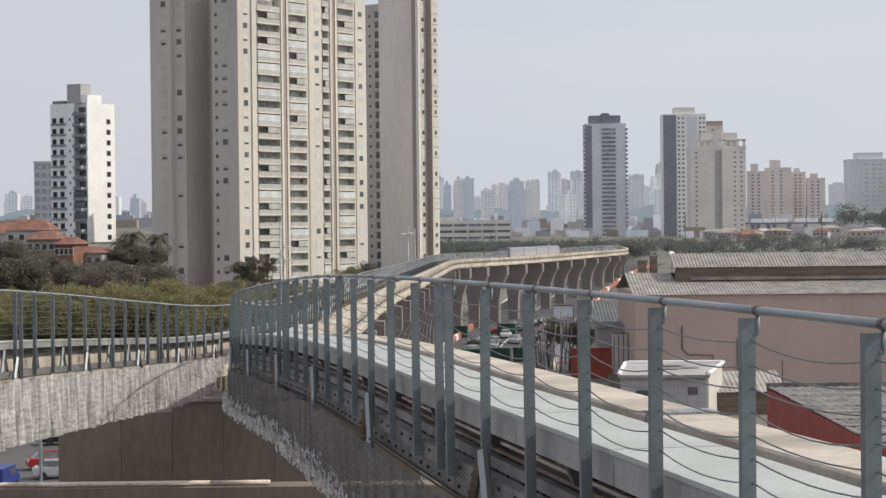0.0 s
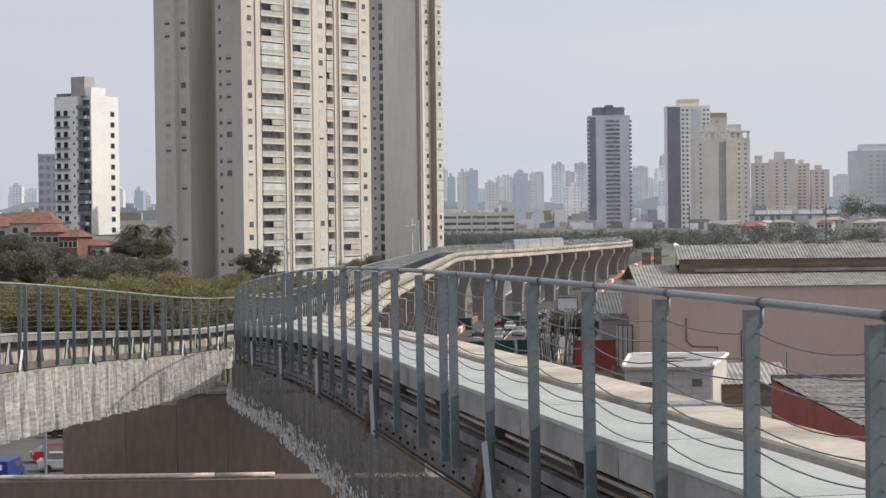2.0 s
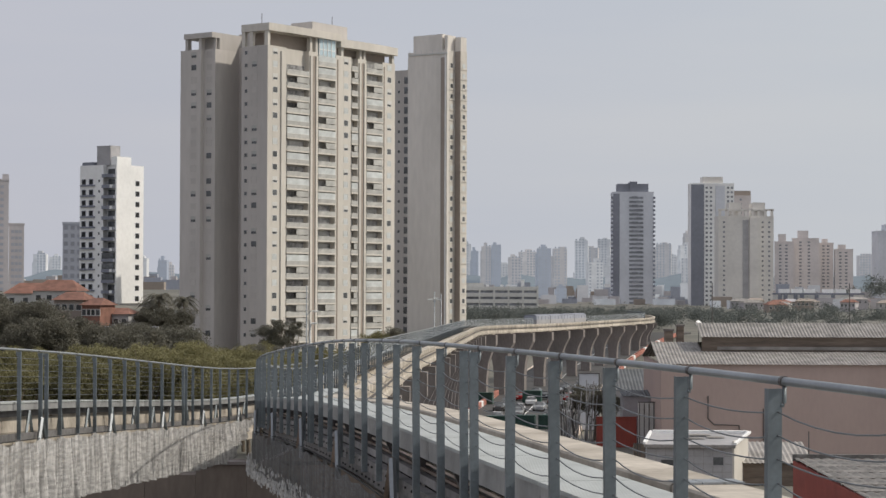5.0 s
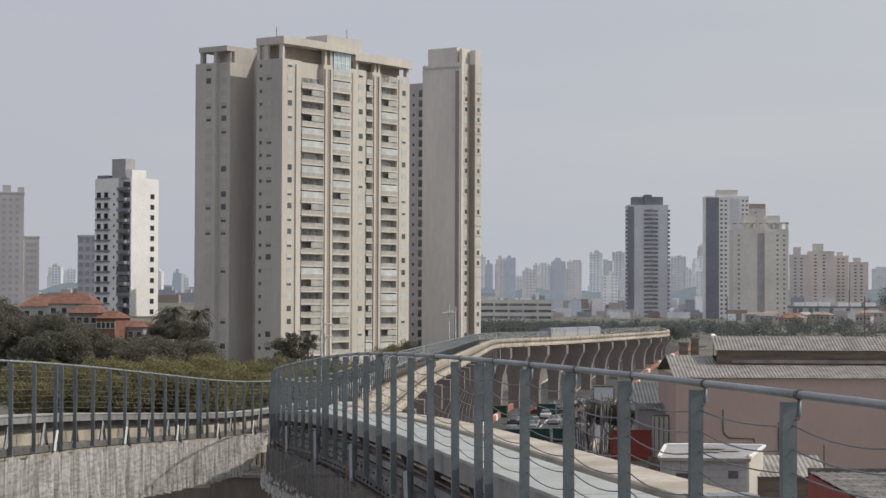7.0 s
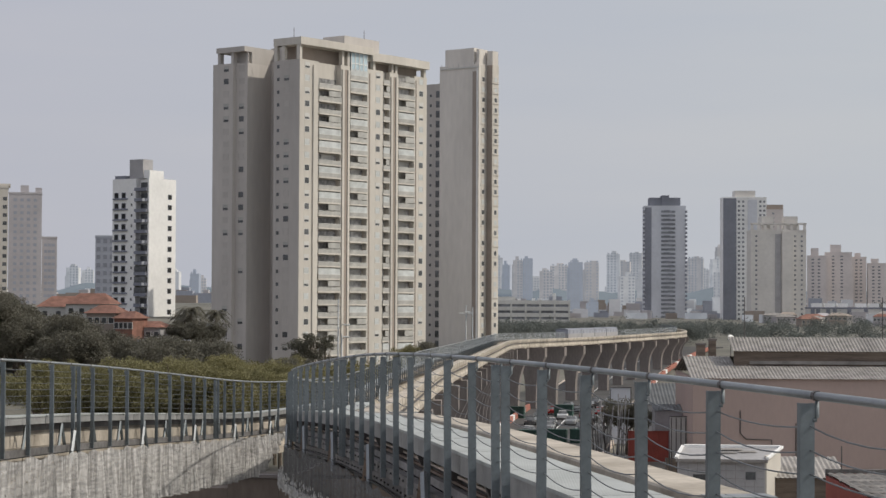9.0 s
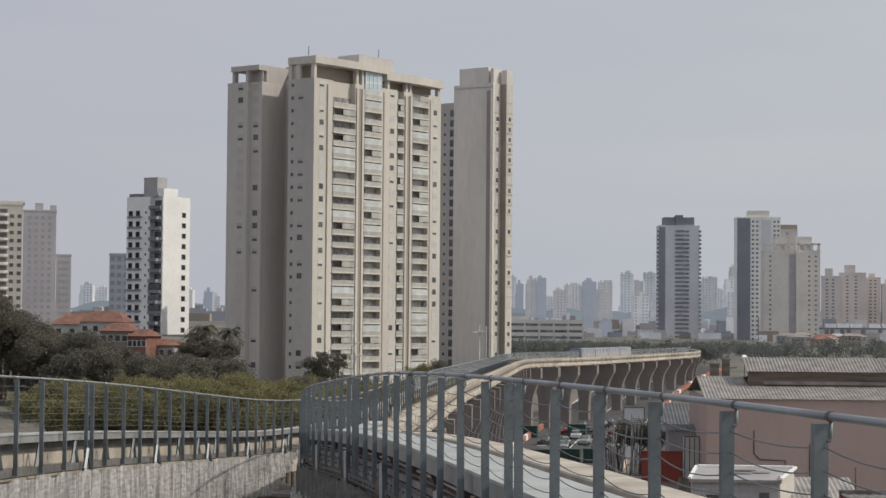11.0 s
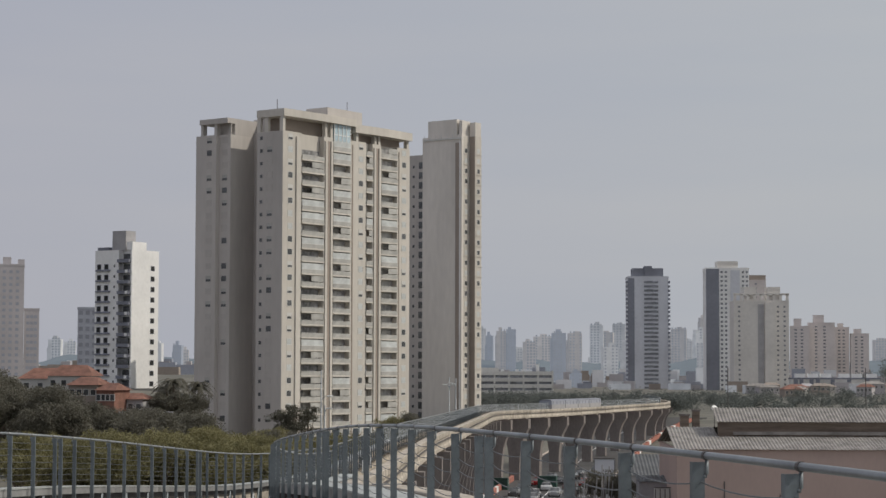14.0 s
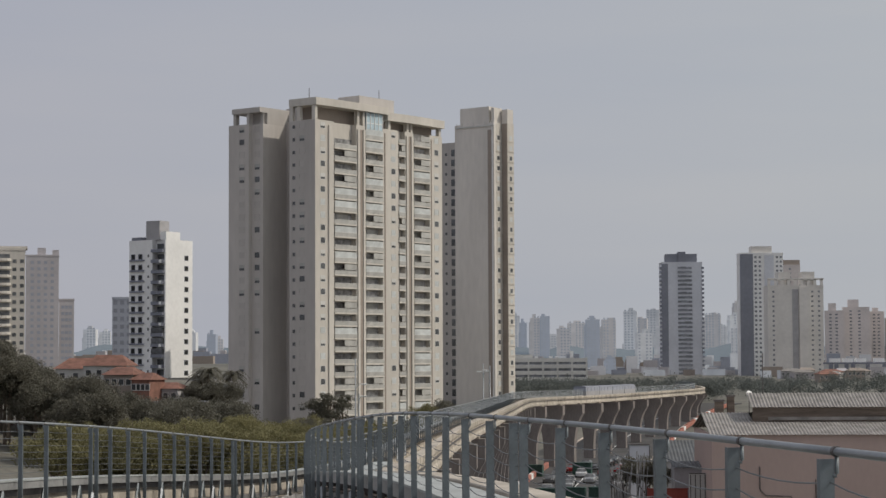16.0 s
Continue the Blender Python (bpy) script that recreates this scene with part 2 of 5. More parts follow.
for _n, _c in (("white_c", (0.75, 0.75, 0.75)), ("silver_c", (0.45, 0.46, 0.47)), ("black_c", (0.02, 0.02, 0.022)), ("red_c", (0.35, 0.03, 0.03)), ("grey_c", (0.14, 0.145, 0.15))):
    M[_n] = material("car_" + _n[:-2], _c, 0.25, 0.2, 0.05, 0.5, 4, 0)
# far blocks, windows and hill: distance haze added as bluish emission
M["far_tan"] = material("far_cream_block", (0.42, 0.39, 0.35), 0.9, 0, 0.12, 0.02, 5, 0, haze_glow=0.30, haze_colour=(0.50, 0.53, 0.58))
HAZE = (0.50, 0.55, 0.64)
M["far_white"] = material("far_pale_block", (0.42, 0.41, 0.39), 0.9, 0, 0.16, 0.02, 5, 0, haze_glow=0.33, haze_colour=HAZE)
M["far_blue"] = material("far_blue_block", (0.17, 0.18, 0.19), 0.9, 0, 0.12, 0.02, 5, 0, haze_glow=0.40, haze_colour=HAZE)
M["near_pale"] = material("hazy_pale_block", (0.46, 0.45, 0.43), 0.9, 0, 0.2, 0.02, 5, 0, haze_glow=0.30, haze_colour=HAZE)
M["near_tan"] = material("hazy_cream_block", (0.42, 0.38, 0.345), 0.9, 0, 0.18, 0.02, 5, 0, haze_glow=0.28, haze_colour=HAZE)
M["near_blue"] = material("hazy_blue_block", (0.19, 0.21, 0.25), 0.9, 0, 0.15, 0.02, 5, 0, haze_glow=0.32, haze_colour=HAZE)
M["near_window"] = material("hazy_window", (0.17, 0.18, 0.20), 0.6, 0, 0.2, 0.02, 5, 0, haze_glow=0.33, haze_colour=HAZE)
M["far_hill"] = material("far_wooded_hill", (0.05, 0.06, 0.06), 0.95, 0, 0.15, 0.01, 12, 0, haze_glow=0.32, haze_colour=(0.40, 0.48, 0.58))


# ---- mesh helpers ----
def box(bm, x0, x1, y0, y1, z0, z1):
    v = [bm.verts.new(p) for p in ((x0, y0, z0), (x1, y0, z0), (x1, y1, z0), (x0, y1, z0), (x0, y0, z1), (x1, y0, z1), (x1, y1, z1), (x0, y1, z1))]
    for q in ((3, 2, 1, 0), (4, 5, 6, 7), (0, 1, 5, 4), (1, 2, 6, 5), (2, 3, 7, 6), (3, 0, 4, 7)):
        bm.faces.new([v[i] for i in q])


def prism(bm, pts, z0, z1):
    """An upright block over a plan outline."""
    lo = [bm.verts.new((x, y, z0)) for x, y in pts]
    hi = [bm.verts.new((x, y, z1)) for x, y in pts]
    k = len(pts)
    bm.faces.new(lo[::-1])
    bm.faces.new(hi)
    for i in range(k):
        bm.faces.new((lo[i], lo[(i + 1) % k], hi[(i + 1) % k], hi[i]))


def tube(bm, points, r, sides=8):
    """A round bar along a line of points."""
    rings = []
    pts = [Vector(p) for p in points]
    for i, p in enumerate(pts):
        d = (pts[min(i + 1, len(pts) - 1)] - pts[max(i - 1, 0)]).normalized()
        up = Vector((0, 0, 1)) if abs(d.z) < 0.9 else Vector((1, 0, 0))
        a = d.cross(up).normalized()
        b = a.cross(d)
        rr = r[i] if isinstance(r, (list, tuple)) else r
        rings.append([bm.verts.new(p + rr * (math.cos(2 * math.pi * k / sides) * a + math.sin(2 * math.pi * k / sides) * b)) for k in range(sides)])
    for q, w in zip(rings, rings[1:]):
        for k in range(sides):
            bm.faces.new((q[k], q[(k + 1) % sides], w[(k + 1) % sides], w[k]))
    bm.faces.new(rings[0][::-1])
    bm.faces.new(rings[-1])


def mesh_of(name, bm, mat, bevel=0.0, smooth=False):
    if bevel:
        bmesh.ops.bevel(bm, geom=bm.edges[:], offset=bevel, segments=1, affect="EDGES")
    bmesh.ops.recalc_face_normals(bm, faces=bm.faces[:])
    me = bpy.data.meshes.new(name)
    bm.to_mesh(me)
    bm.free()
    me.materials.append(M[mat])
    if smooth:
        for p in me.polygons:
            p.use_smooth = True
    return me


def part(name, bm, mat, parent=None, label="", bevel=0.0, smooth=False):
    ob = new(name, mesh_of(name, bm, mat, bevel, smooth))
    ob.parent = parent
    if label:
        tagged(ob, label)
    return ob


def piece(name, me, parent, m):
    """One more object on a shared mesh."""
    ob = new(name, me)
    ob.parent = parent
    ob.matrix_basis = m
    return ob


def thing(name, label, category, group="", kind="", m=None):
    ob = tagged(new(name), label, category, group, kind)
    if m is not None:
        ob.matrix_basis = m
    return ob


def box_mesh(name, mat, x0, x1, y0, y1, z0, z1, bevel=0.0):
    bm = bmesh.new()
    box(bm, x0, x1, y0, y1, z0, z1)
    return mesh_of(name, bm, mat, bevel)


def spline(xs, ys):
    """A natural cubic curve through the points."""
    xs, ys = np.array(xs, float), np.array(ys, float)
    n = len(xs)
    h = np.diff(xs)
    a, r = np.eye(n), np.zeros(n)
    for i in range(1, n - 1):
        a[i, i - 1:i + 2] = h[i - 1], 2 * (h[i - 1] + h[i]), h[i]
        r[i] = 6 * ((ys[i + 1] - ys[i]) / h[i] - (ys[i] - ys[i - 1]) / h[i - 1])
    m2 = np.linalg.solve(a, r)

    def f(x):
        i = int(np.clip(np.searchsorted(xs, x) - 1, 0, n - 2))
        t, u = x - xs[i], xs[i + 1] - x
        return float((m2[i] * u ** 3 + m2[i + 1] * t ** 3) / (6 * h[i]) + (ys[i] / h[i] - m2[i] * h[i] / 6) * u + (ys[i + 1] / h[i] - m2[i + 1] * h[i] / 6) * t)
    return f


def smooth01(a):
    a = min(1.0, max(0.0, a))
    return a * a * (3 - 2 * a)


# ---- ground: one sheet ----
def ground_z(x, y):
    return (7 * smooth01((y - 380) / 200) + 3 * smooth01((y - 700) / 300)
            + 9 * smooth01((-x - 48) / 45) * smooth01((y - 230) / 150))


def ground_sheet():
    xs = sorted({*range(-200, 201, 10), *range(-1000, 1001, 100), *range(-4800, 4801, 600)})
    ys = sorted({*range(-40, 620, 10), *range(600, 1600, 50), *range(1600, 4901, 300), -600, -300})
    bm = bmesh.new()
    grid = [[bm.verts.new((x, y, ground_z(x, y) + (0.4 * noise.noise((x * 0.03, y * 0.03, 0)) if abs(x) < 300 else 0))) for y in ys] for x in xs]
    for i in range(len(xs) - 1):
        for j in range(len(ys) - 1):
            bm.faces.new((grid[i][j], grid[i + 1][j], grid[i + 1][j + 1], grid[i][j + 1]))
    tagged(part("ground", bm, "earth", smooth=True), "dusty brown and green sloping city ground", "ground", kind="structure")


ground_sheet()

# ---- the elevated tracks: plan and level of the walkway edge ----
rail_x = {
    "R": spline([4, 11.31, 19.36, 27.65, 34.38, 39.75, 45.43, 52, 60, 70, 87, 112, 150, 200, 250, 300, 335, 350, 365, 400, 430, 460, 500, 520, 545, 580, 640, 700],
                [2.96, 1.55, 0.0, -1.38, -2.45, -3.34, -4.34, -5.45, -6.25, -6.6, -6.45, -6.3, -5.9, -4.3, -2.75, -1.2, 0.05, 1.3, 4.4, 14.6, 23.0, 31.4, 42.4, 46.3, 48.6, 50.5, 52, 52]),
    "L": spline([4, 20, 41, 60, 73, 88, 112, 150, 200, 250, 300, 335, 350, 365, 400, 430, 460, 500, 520, 545, 580, 640, 700],
                [-9.9, -9.6, -9.25, -8.9, -8.5, -7.5, -7.25, -6.85, -5.25, -3.7, -2.15, -0.9, 0.35, 3.45, 13.6, 22.0, 30.4, 41.4, 45.3, 47.6, 49.5, 51, 51])}
drop = spline([4, 11.31, 19.36, 27.65, 34.38, 39.75, 45.43, 60, 73, 88, 150, 200, 250, 350, 400, 460, 520, 600, 700],
              [1.55, 1.57, 1.64, 1.79, 1.99, 2.21, 2.48, 3.3, 4.0, 4.4, 4.97, 5.33, 5.7, 6.46, 6.84, 7.0, 7.14, 7.5, 8.0])


def station(side, y, off=0.0, dz=0.0):
    """A point at the distance y along a track: off outwards from the railing, dz above the walkway."""
    f = rail_x[side]
    x, s = f(y), (f(y + 0.2) - f(y - 0.2)) / 0.4
    k = math.hypot(1, s)
    o = off if side == "R" else -off
    low = 0.08 * (1 - smooth01((y - 50) / 30)) if side == "L" else 0.0
    return Vector((x + o / k, y - o * s / k, EYE - drop(y) - low + dz))


def heading(side, y):
    f = rail_x[side]
    return math.atan2(-(f(y + 0.2) - f(y - 0.2)) / 0.4, 1.0)


def advance(side, y, d):
    f = rail_x[side]
    s = (f(y + 0.2) - f(y - 0.2)) / 0.4
    return y + d / math.hypot(1, s)


def sweep(bm, side, y0, y1, step, profile):
    """A bar along a track with a closed outline of (off, dz)."""
    k = max(1, round((y1 - y0) / step))
    rings = [[bm.verts.new(station(side, y0 + (y1 - y0) * i / k, o, z)) for o, z in profile] for i in range(k + 1)]
    n = len(profile)
    for a, b in zip(rings, rings[1:]):
        for i in range(n):
            bm.faces.new((a[i], a[(i + 1) % n], b[(i + 1) % n], b[i]))
    bm.faces.new(rings[0])
    bm.faces.new(rings[-1][::-1])


def rect(o0, o1, z0, z1):
    return [(o0, z0), (o1, z0), (o1, z1), (o0, z1)]


# ---- concrete guide beams, in spans ----
def guide_beams(side):
    y, i = 5.0, 0
    while y < 690:
        y1 = min(advance(side, y, 24), 690) if i else 16.4
        t = thing("guide_beam", "cream concrete monorail guide beam span on piers", "guide beam", "guide beam spans")
        t.location = station(side, y, 1.5, -1.5)
        shift, dip = (0.0, 0.0) if side == "R" else (-0.78, -0.3)
        bm = bmesh.new()
        pr = [(1.14, -0.02), (1.16, 0.0), (1.70, 0.0), (1.73, -0.03), (1.73, -0.35), (1.65, -0.5), (1.65, -1.0), (1.73, -1.15), (1.73, -1.4), (1.14, -1.4), (1.14, -1.15), (1.22, -1.0), (1.22, -0.5), (1.14, -0.35)]
        if side == "L":
            # the other track: its beam stands closer in and a little lower
            pr = [(o - 0.78, z - 0.3) for o, z in pr]
        sweep(bm, side, y + 0.03, y1 - 0.03, 2.0 if y < 300 else 6.0, pr)
        for v in bm.verts:
            v.co -= t.location
        part("beam", bm, "track", t)
        if y < 120:
            bm = bmesh.new()
            for o in (1.23, 1.43, 1.60):
                sweep(bm, side, y1 - 0.16, y1 + 0.16, 0.16, rect(o + shift - 0.06, o + 0.13 + shift, dip + 0.002, 0.02 + dip))
            for v in bm.verts:
                v.co -= t.location
            part("finger_plate", bm, "tube", t, "steel expansion joint plate")
        for o, z in ((1.77 + shift, -0.6),):
            bm = bmesh.new()
            sweep(bm, side, y + 0.1, y1 - 0.1, 2.0 if y < 300 else 6.0, rect(o - 0.035, o + 0.035, z - 0.05, z + 0.05))
            for v in bm.verts:
                v.co -= t.location
            part("power_rail", bm, "dark_steel", t, "dark conductor rail on the beam side")
        y = y1
        i += 1


BOLT = box_mesh("bolt", "black", -0.014, 0.014, -0.014, 0.014, -0.014, 0.014)


RUNG = box_mesh("ladder_rung", "tube", -0.2, 0.2, -0.02, 0.02, -0.015, 0.015)


# ---- walkways: panels on a steel edge beam with brackets ----
def walkway(side):
    y, last, wide = 5.0, (86 if side == "R" else 690), (0.92 if side == "R" else 0.55)
    while y < last:
        near = y < 130
        y1 = min(advance(side, y, 3.0 if near else 24.0), 690)
        t = thing("walkway_span", "pale ribbed walkway span on a grey steel edge beam", "walkway", "walkway spans")
        t.location = station(side, y, 0.5, -0.3)

        def put(name, mat, profile, a=0.01, b=0.01, step=1.5, label="", bevel=0.0):
            bm = bmesh.new()
            sweep(bm, side, y + a, y1 - b, step if near else 6.0, profile)
            for v in bm.verts:
                v.co -= t.location
            return part(name, bm, mat, t, label, bevel)
        put("deck_panel", "deck", rect(0.10, wide, -0.035, 0.0), 0.015, 0.015)
        eb = -0.26 if side == "R" else -0.18
        put("edge_beam", "beam_steel", [(0.12, -0.04), (0.12, eb), (0.26, eb), (0.26, eb + 0.02), (0.15, eb + 0.02), (0.15, -0.04)], 0.012, 0.012)
        if side == "R":
            put("edge_beam", "beam_steel", rect(wide - 0.08, wide - 0.02, -0.2, -0.04), 0.012, 0.012)
        else:
            # dark bar added for the shadow under the deck
            put("cable_duct", "dark_steel", rect(0.265, 0.325, -0.32, -0.045), 0.0, 0.0, label="dark strip for the shade between walkway and beam")
        put("foot_channel", "girder", [(0.06, -0.62), (0.06, -0.78), (0.2, -0.78), (0.2, -0.62)] if side == "R" else rect(0.06, 0.16, -0.80, -0.66), 0.0, 0.0, label="steel channel that carries the posts")
        if near and side == "R":
            put("conductor", "pipe", rect(0.30, 0.345, -0.405, -0.375), 0.0, 0.0, label="pale brown conductor bar")
            put("conductor", "rust", rect(0.24, 0.285, -0.46, -0.43), 0.0, 0.0, label="rust-brown conductor bar")
            put("cable_tray", "dark_steel", rect(0.36, 0.42, -0.60, -0.42), 0.0, 0.0)
            put("girder", "girder", [(0.20, -0.50), (0.30, -0.50), (0.30, -0.52), (0.22, -0.52), (0.22, -0.60), (0.20, -0.60)], 0.0, 0.0, label="grey bolted channel girder")
            put("girder", "girder", [(0.16, -0.84), (0.34, -0.84), (0.34, -0.86), (0.18, -0.86), (0.18, -1.0), (0.16, -1.0)], 0.02, 0.02, label="grey lower channel girder")
            put("conductor", "dark_steel", rect(0.45, 0.52, -0.98, -0.90), 0.0, 0.0, label="dark conductor bar")
            for o in (0.44, 0.86):
                put("ladder_rail", "tube", rect(o, o + 0.03, -1.12, -1.04), 0.0, 0.0, label="galvanised side rail of a cable ladder")
            for q in range(9):
                yb = y + (y1 - y) * (q + 0.5) / 9
                piece("ladder_rung", RUNG, t, Matrix.Translation(station(side, yb, 0.66, -1.06) - t.location) @ Matrix.Rotation(heading(side, yb), 4, "Z"))
            for q in range(3):
                # sagging cable loops under the edge beam
                yb = y + (y1 - y) * (q + random.uniform(0.2, 0.8)) / 3
                bm = bmesh.new()
                tube(bm, [station(side, yb + 0.5 * (u - 0.5), 0.3, -0.66 - 0.5 * u * (1 - u)) - t.location for u in (0, 0.2, 0.4, 0.6, 0.8, 1.0)], 0.012, 5)
                part("cable_loop", bm, "black", t, "black sagging cable loop")
            put("bottom_tray", "dark_steel", rect(0.40, 1.1, -1.2, -1.16), 0.0, 0.0, label="dark cable tray under the walkway")
            for q in range(5):
                yb = y + (y1 - y) * (q + 0.5) / 5
                for dz, o in ((-0.68, 0.05), (-0.93, 0.15)):
                    piece("bolt", BOLT, t, Matrix.Translation(station(side, yb + random.uniform(-0.1, 0.1), o, dz) - t.location))
            for q in range(2):
                yb = y + (y1 - y) * (0.25 + 0.5 * q)
                bm = bmesh.new()
                sweep(bm, side, yb - 0.22, yb + 0.22, 0.2, rect(0.2, 0.42, -0.815, -0.80))
                for v in bm.verts:
                    v.co -= t.location
                part("step_plate", bm, "tube", t, "pale chequered step plate")
        if near and side == "L" and y > 28:
            # pairs of dark stays behind the posts
            ym = (y + y1) / 2
            for d in (-0.3, 0.3):
                bm = bmesh.new()
                tube(bm, [station(side, ym, 0.14, -0.2) - t.location, station(side, ym + d, 0.14, -0.72) - t.location], 0.035, 4)
                part("stay", bm, "steel", t)
        if near and side == "R":
            # bracket out from the guide beam
            ym = (y + y1) / 2
            bm = bmesh.new()
            for dy in (-0.05, 0.05):
                ring = [station(side, ym + dy, o, z) - t.location for o, z in ((0.16, -0.27), (wide + 0.04, -0.27), (wide + 0.04, -1.05), (wide - 0.1, -1.0), (0.22, -0.42))]
                bm.faces.new([bm.verts.new(p) for p in ring])
            f0, f1 = list(bm.faces)
            a, b = f0.verts[:], f1.verts[:]
            for i in range(5):
                bm.faces.new((a[i], a[(i + 1) % 5], b[(i + 1) % 5], b[i]))
            part("bracket", bm, "dark_steel", t)
            bm = bmesh.new()
            for o in (0.34, 0.62):
                p = station(side, ym - 0.7, o, -0.62) - t.location
                box(bm, p.x - 0.08, p.x + 0.08, p.y - 0.12, p.y + 0.12, p.z, p.z + 0.09)
            part("insulator", bm, "offwhite", t, "pale insulator blocks on the conductor bars")
        y = y1


# ---- railings ----
def post_mesh():
    """An upright channel post with its bolt heads."""
    bm = bmesh.new()
    box(bm, -0.04, 0.04, -0.006, 0.006, -0.78, 1.035)
    box(bm, -0.04, -0.032, 0.006, 0.05, -0.78, 1.035)
    box(bm, 0.032, 0.04, 0.006, 0.05, -0.78, 1.035)
    for z in (-0.72, -0.62, -0.2, -0.1):
        for x in (-0.016, 0.016):
            box(bm, x - 0.008, x + 0.008, -0.016, -0.006, z - 0.008, z + 0.008)
    return mesh_of("post", bm, "steel")


def hook_mesh():
    """A bent strap that holds the handrail off the post."""
    bm = bmesh.new()
    tube(bm, [(0.03, 0.0, 0.945), (0.05, 0.0, 0.945), (0.055, 0.0, 0.96), (0.055, 0.0, 1.05)], 0.012, 6)
    return mesh_of("handrail_hook", bm, "steel", smooth=True)


POST, HOOK = post_mesh(), hook_mesh()


def railing(side, y0, y1, spacing, label):
    t = thing("railing", label, "railing")
    t.location = station(side, y0, 0, -0.7)
    ys, y = [], y0
    while y < y1:
        ys.append(y)
        y = advance(side, y, spacing * (1.18 if side == "R" and len(ys) == 8 else 1.0 if side == "L" or len(ys) < 8 else 1.09))
    for i, y in enumerate(ys):
        extra = (0.0, 0.55) if i % 10 == (7 if side == "R" else 6) else (0.0,)
        for e in extra:
            yy = advance(side, y, e)
            m = Matrix.Translation(station(side, yy) - t.location) @ Matrix.Rotation(heading(side, yy), 4, "Z") @ Matrix.Rotation(radians(random.uniform(-0.4, 0.4)), 4, "Y")
            if side == "L":
                m = m @ Matrix.Scale(-1, 4, (1, 0, 0))
            p = piece("post", POST, t, m)
            if y < 60:
                piece("handrail_hook", HOOK, p, Matrix.Identity(4))
    # handrail in lengths
    for k in range(0, len(ys) - 1):
        bm = bmesh.new()
        a, b = ys[k], ys[k + 1]
        steps = 3
        tube(bm, [station(side, a + (b - a) * q / steps + (0.006 if q == 0 else 0), 0.055, 1.075) - t.location for q in range(steps + 1)], 0.024, 10)
        part("handrail", bm, "tube", t, smooth=True)
    # sleeve rings at the joints
    for y in ys:
        if y < 60:
            bm = bmesh.new()
            tube(bm, [station(side, y - 0.02, 0.055, 1.075) - t.location, station(side, y + 0.02, 0.055, 1.075) - t.location], 0.029, 10)
            part("joint_sleeve", bm, "dark_steel", t)
    # slack cables
    for lvl in range(7):
        bm = bmesh.new()
        z = 0.91 - lvl * 0.128
        pts = []
        for a, b in zip(ys, ys[1:]):
            sag = random.uniform(0.03, 0.07) if side == "R" and a < 60 else 0.015
            for q in range(6):
                u = q / 6
                pts.append(station(side, a + (b - a) * u, 0.02, z - sag * 4 * u * (1 - u)) - t.location)
        tube(bm, pts, 0.005, 5)
        part("cable", bm, "cable", t)
    # slanted struts at the foot
    k = 2
    while k < len(ys):
        for s, mat in ((0.5, "rust"), (-0.5, "tube")) if side == "R" else ((-0.6, "tube"), (0.5, "steel")):
            bm = bmesh.new()
            a, b = station(side, ys[k] - 0.1, -0.06, -0.36) - t.location, station(side, ys[k] + s, -0.08, -1.1) - t.location
            tube(bm, [a, b], 0.045, 4)
            part("strut", bm, mat, t)
        k += 4
    return t


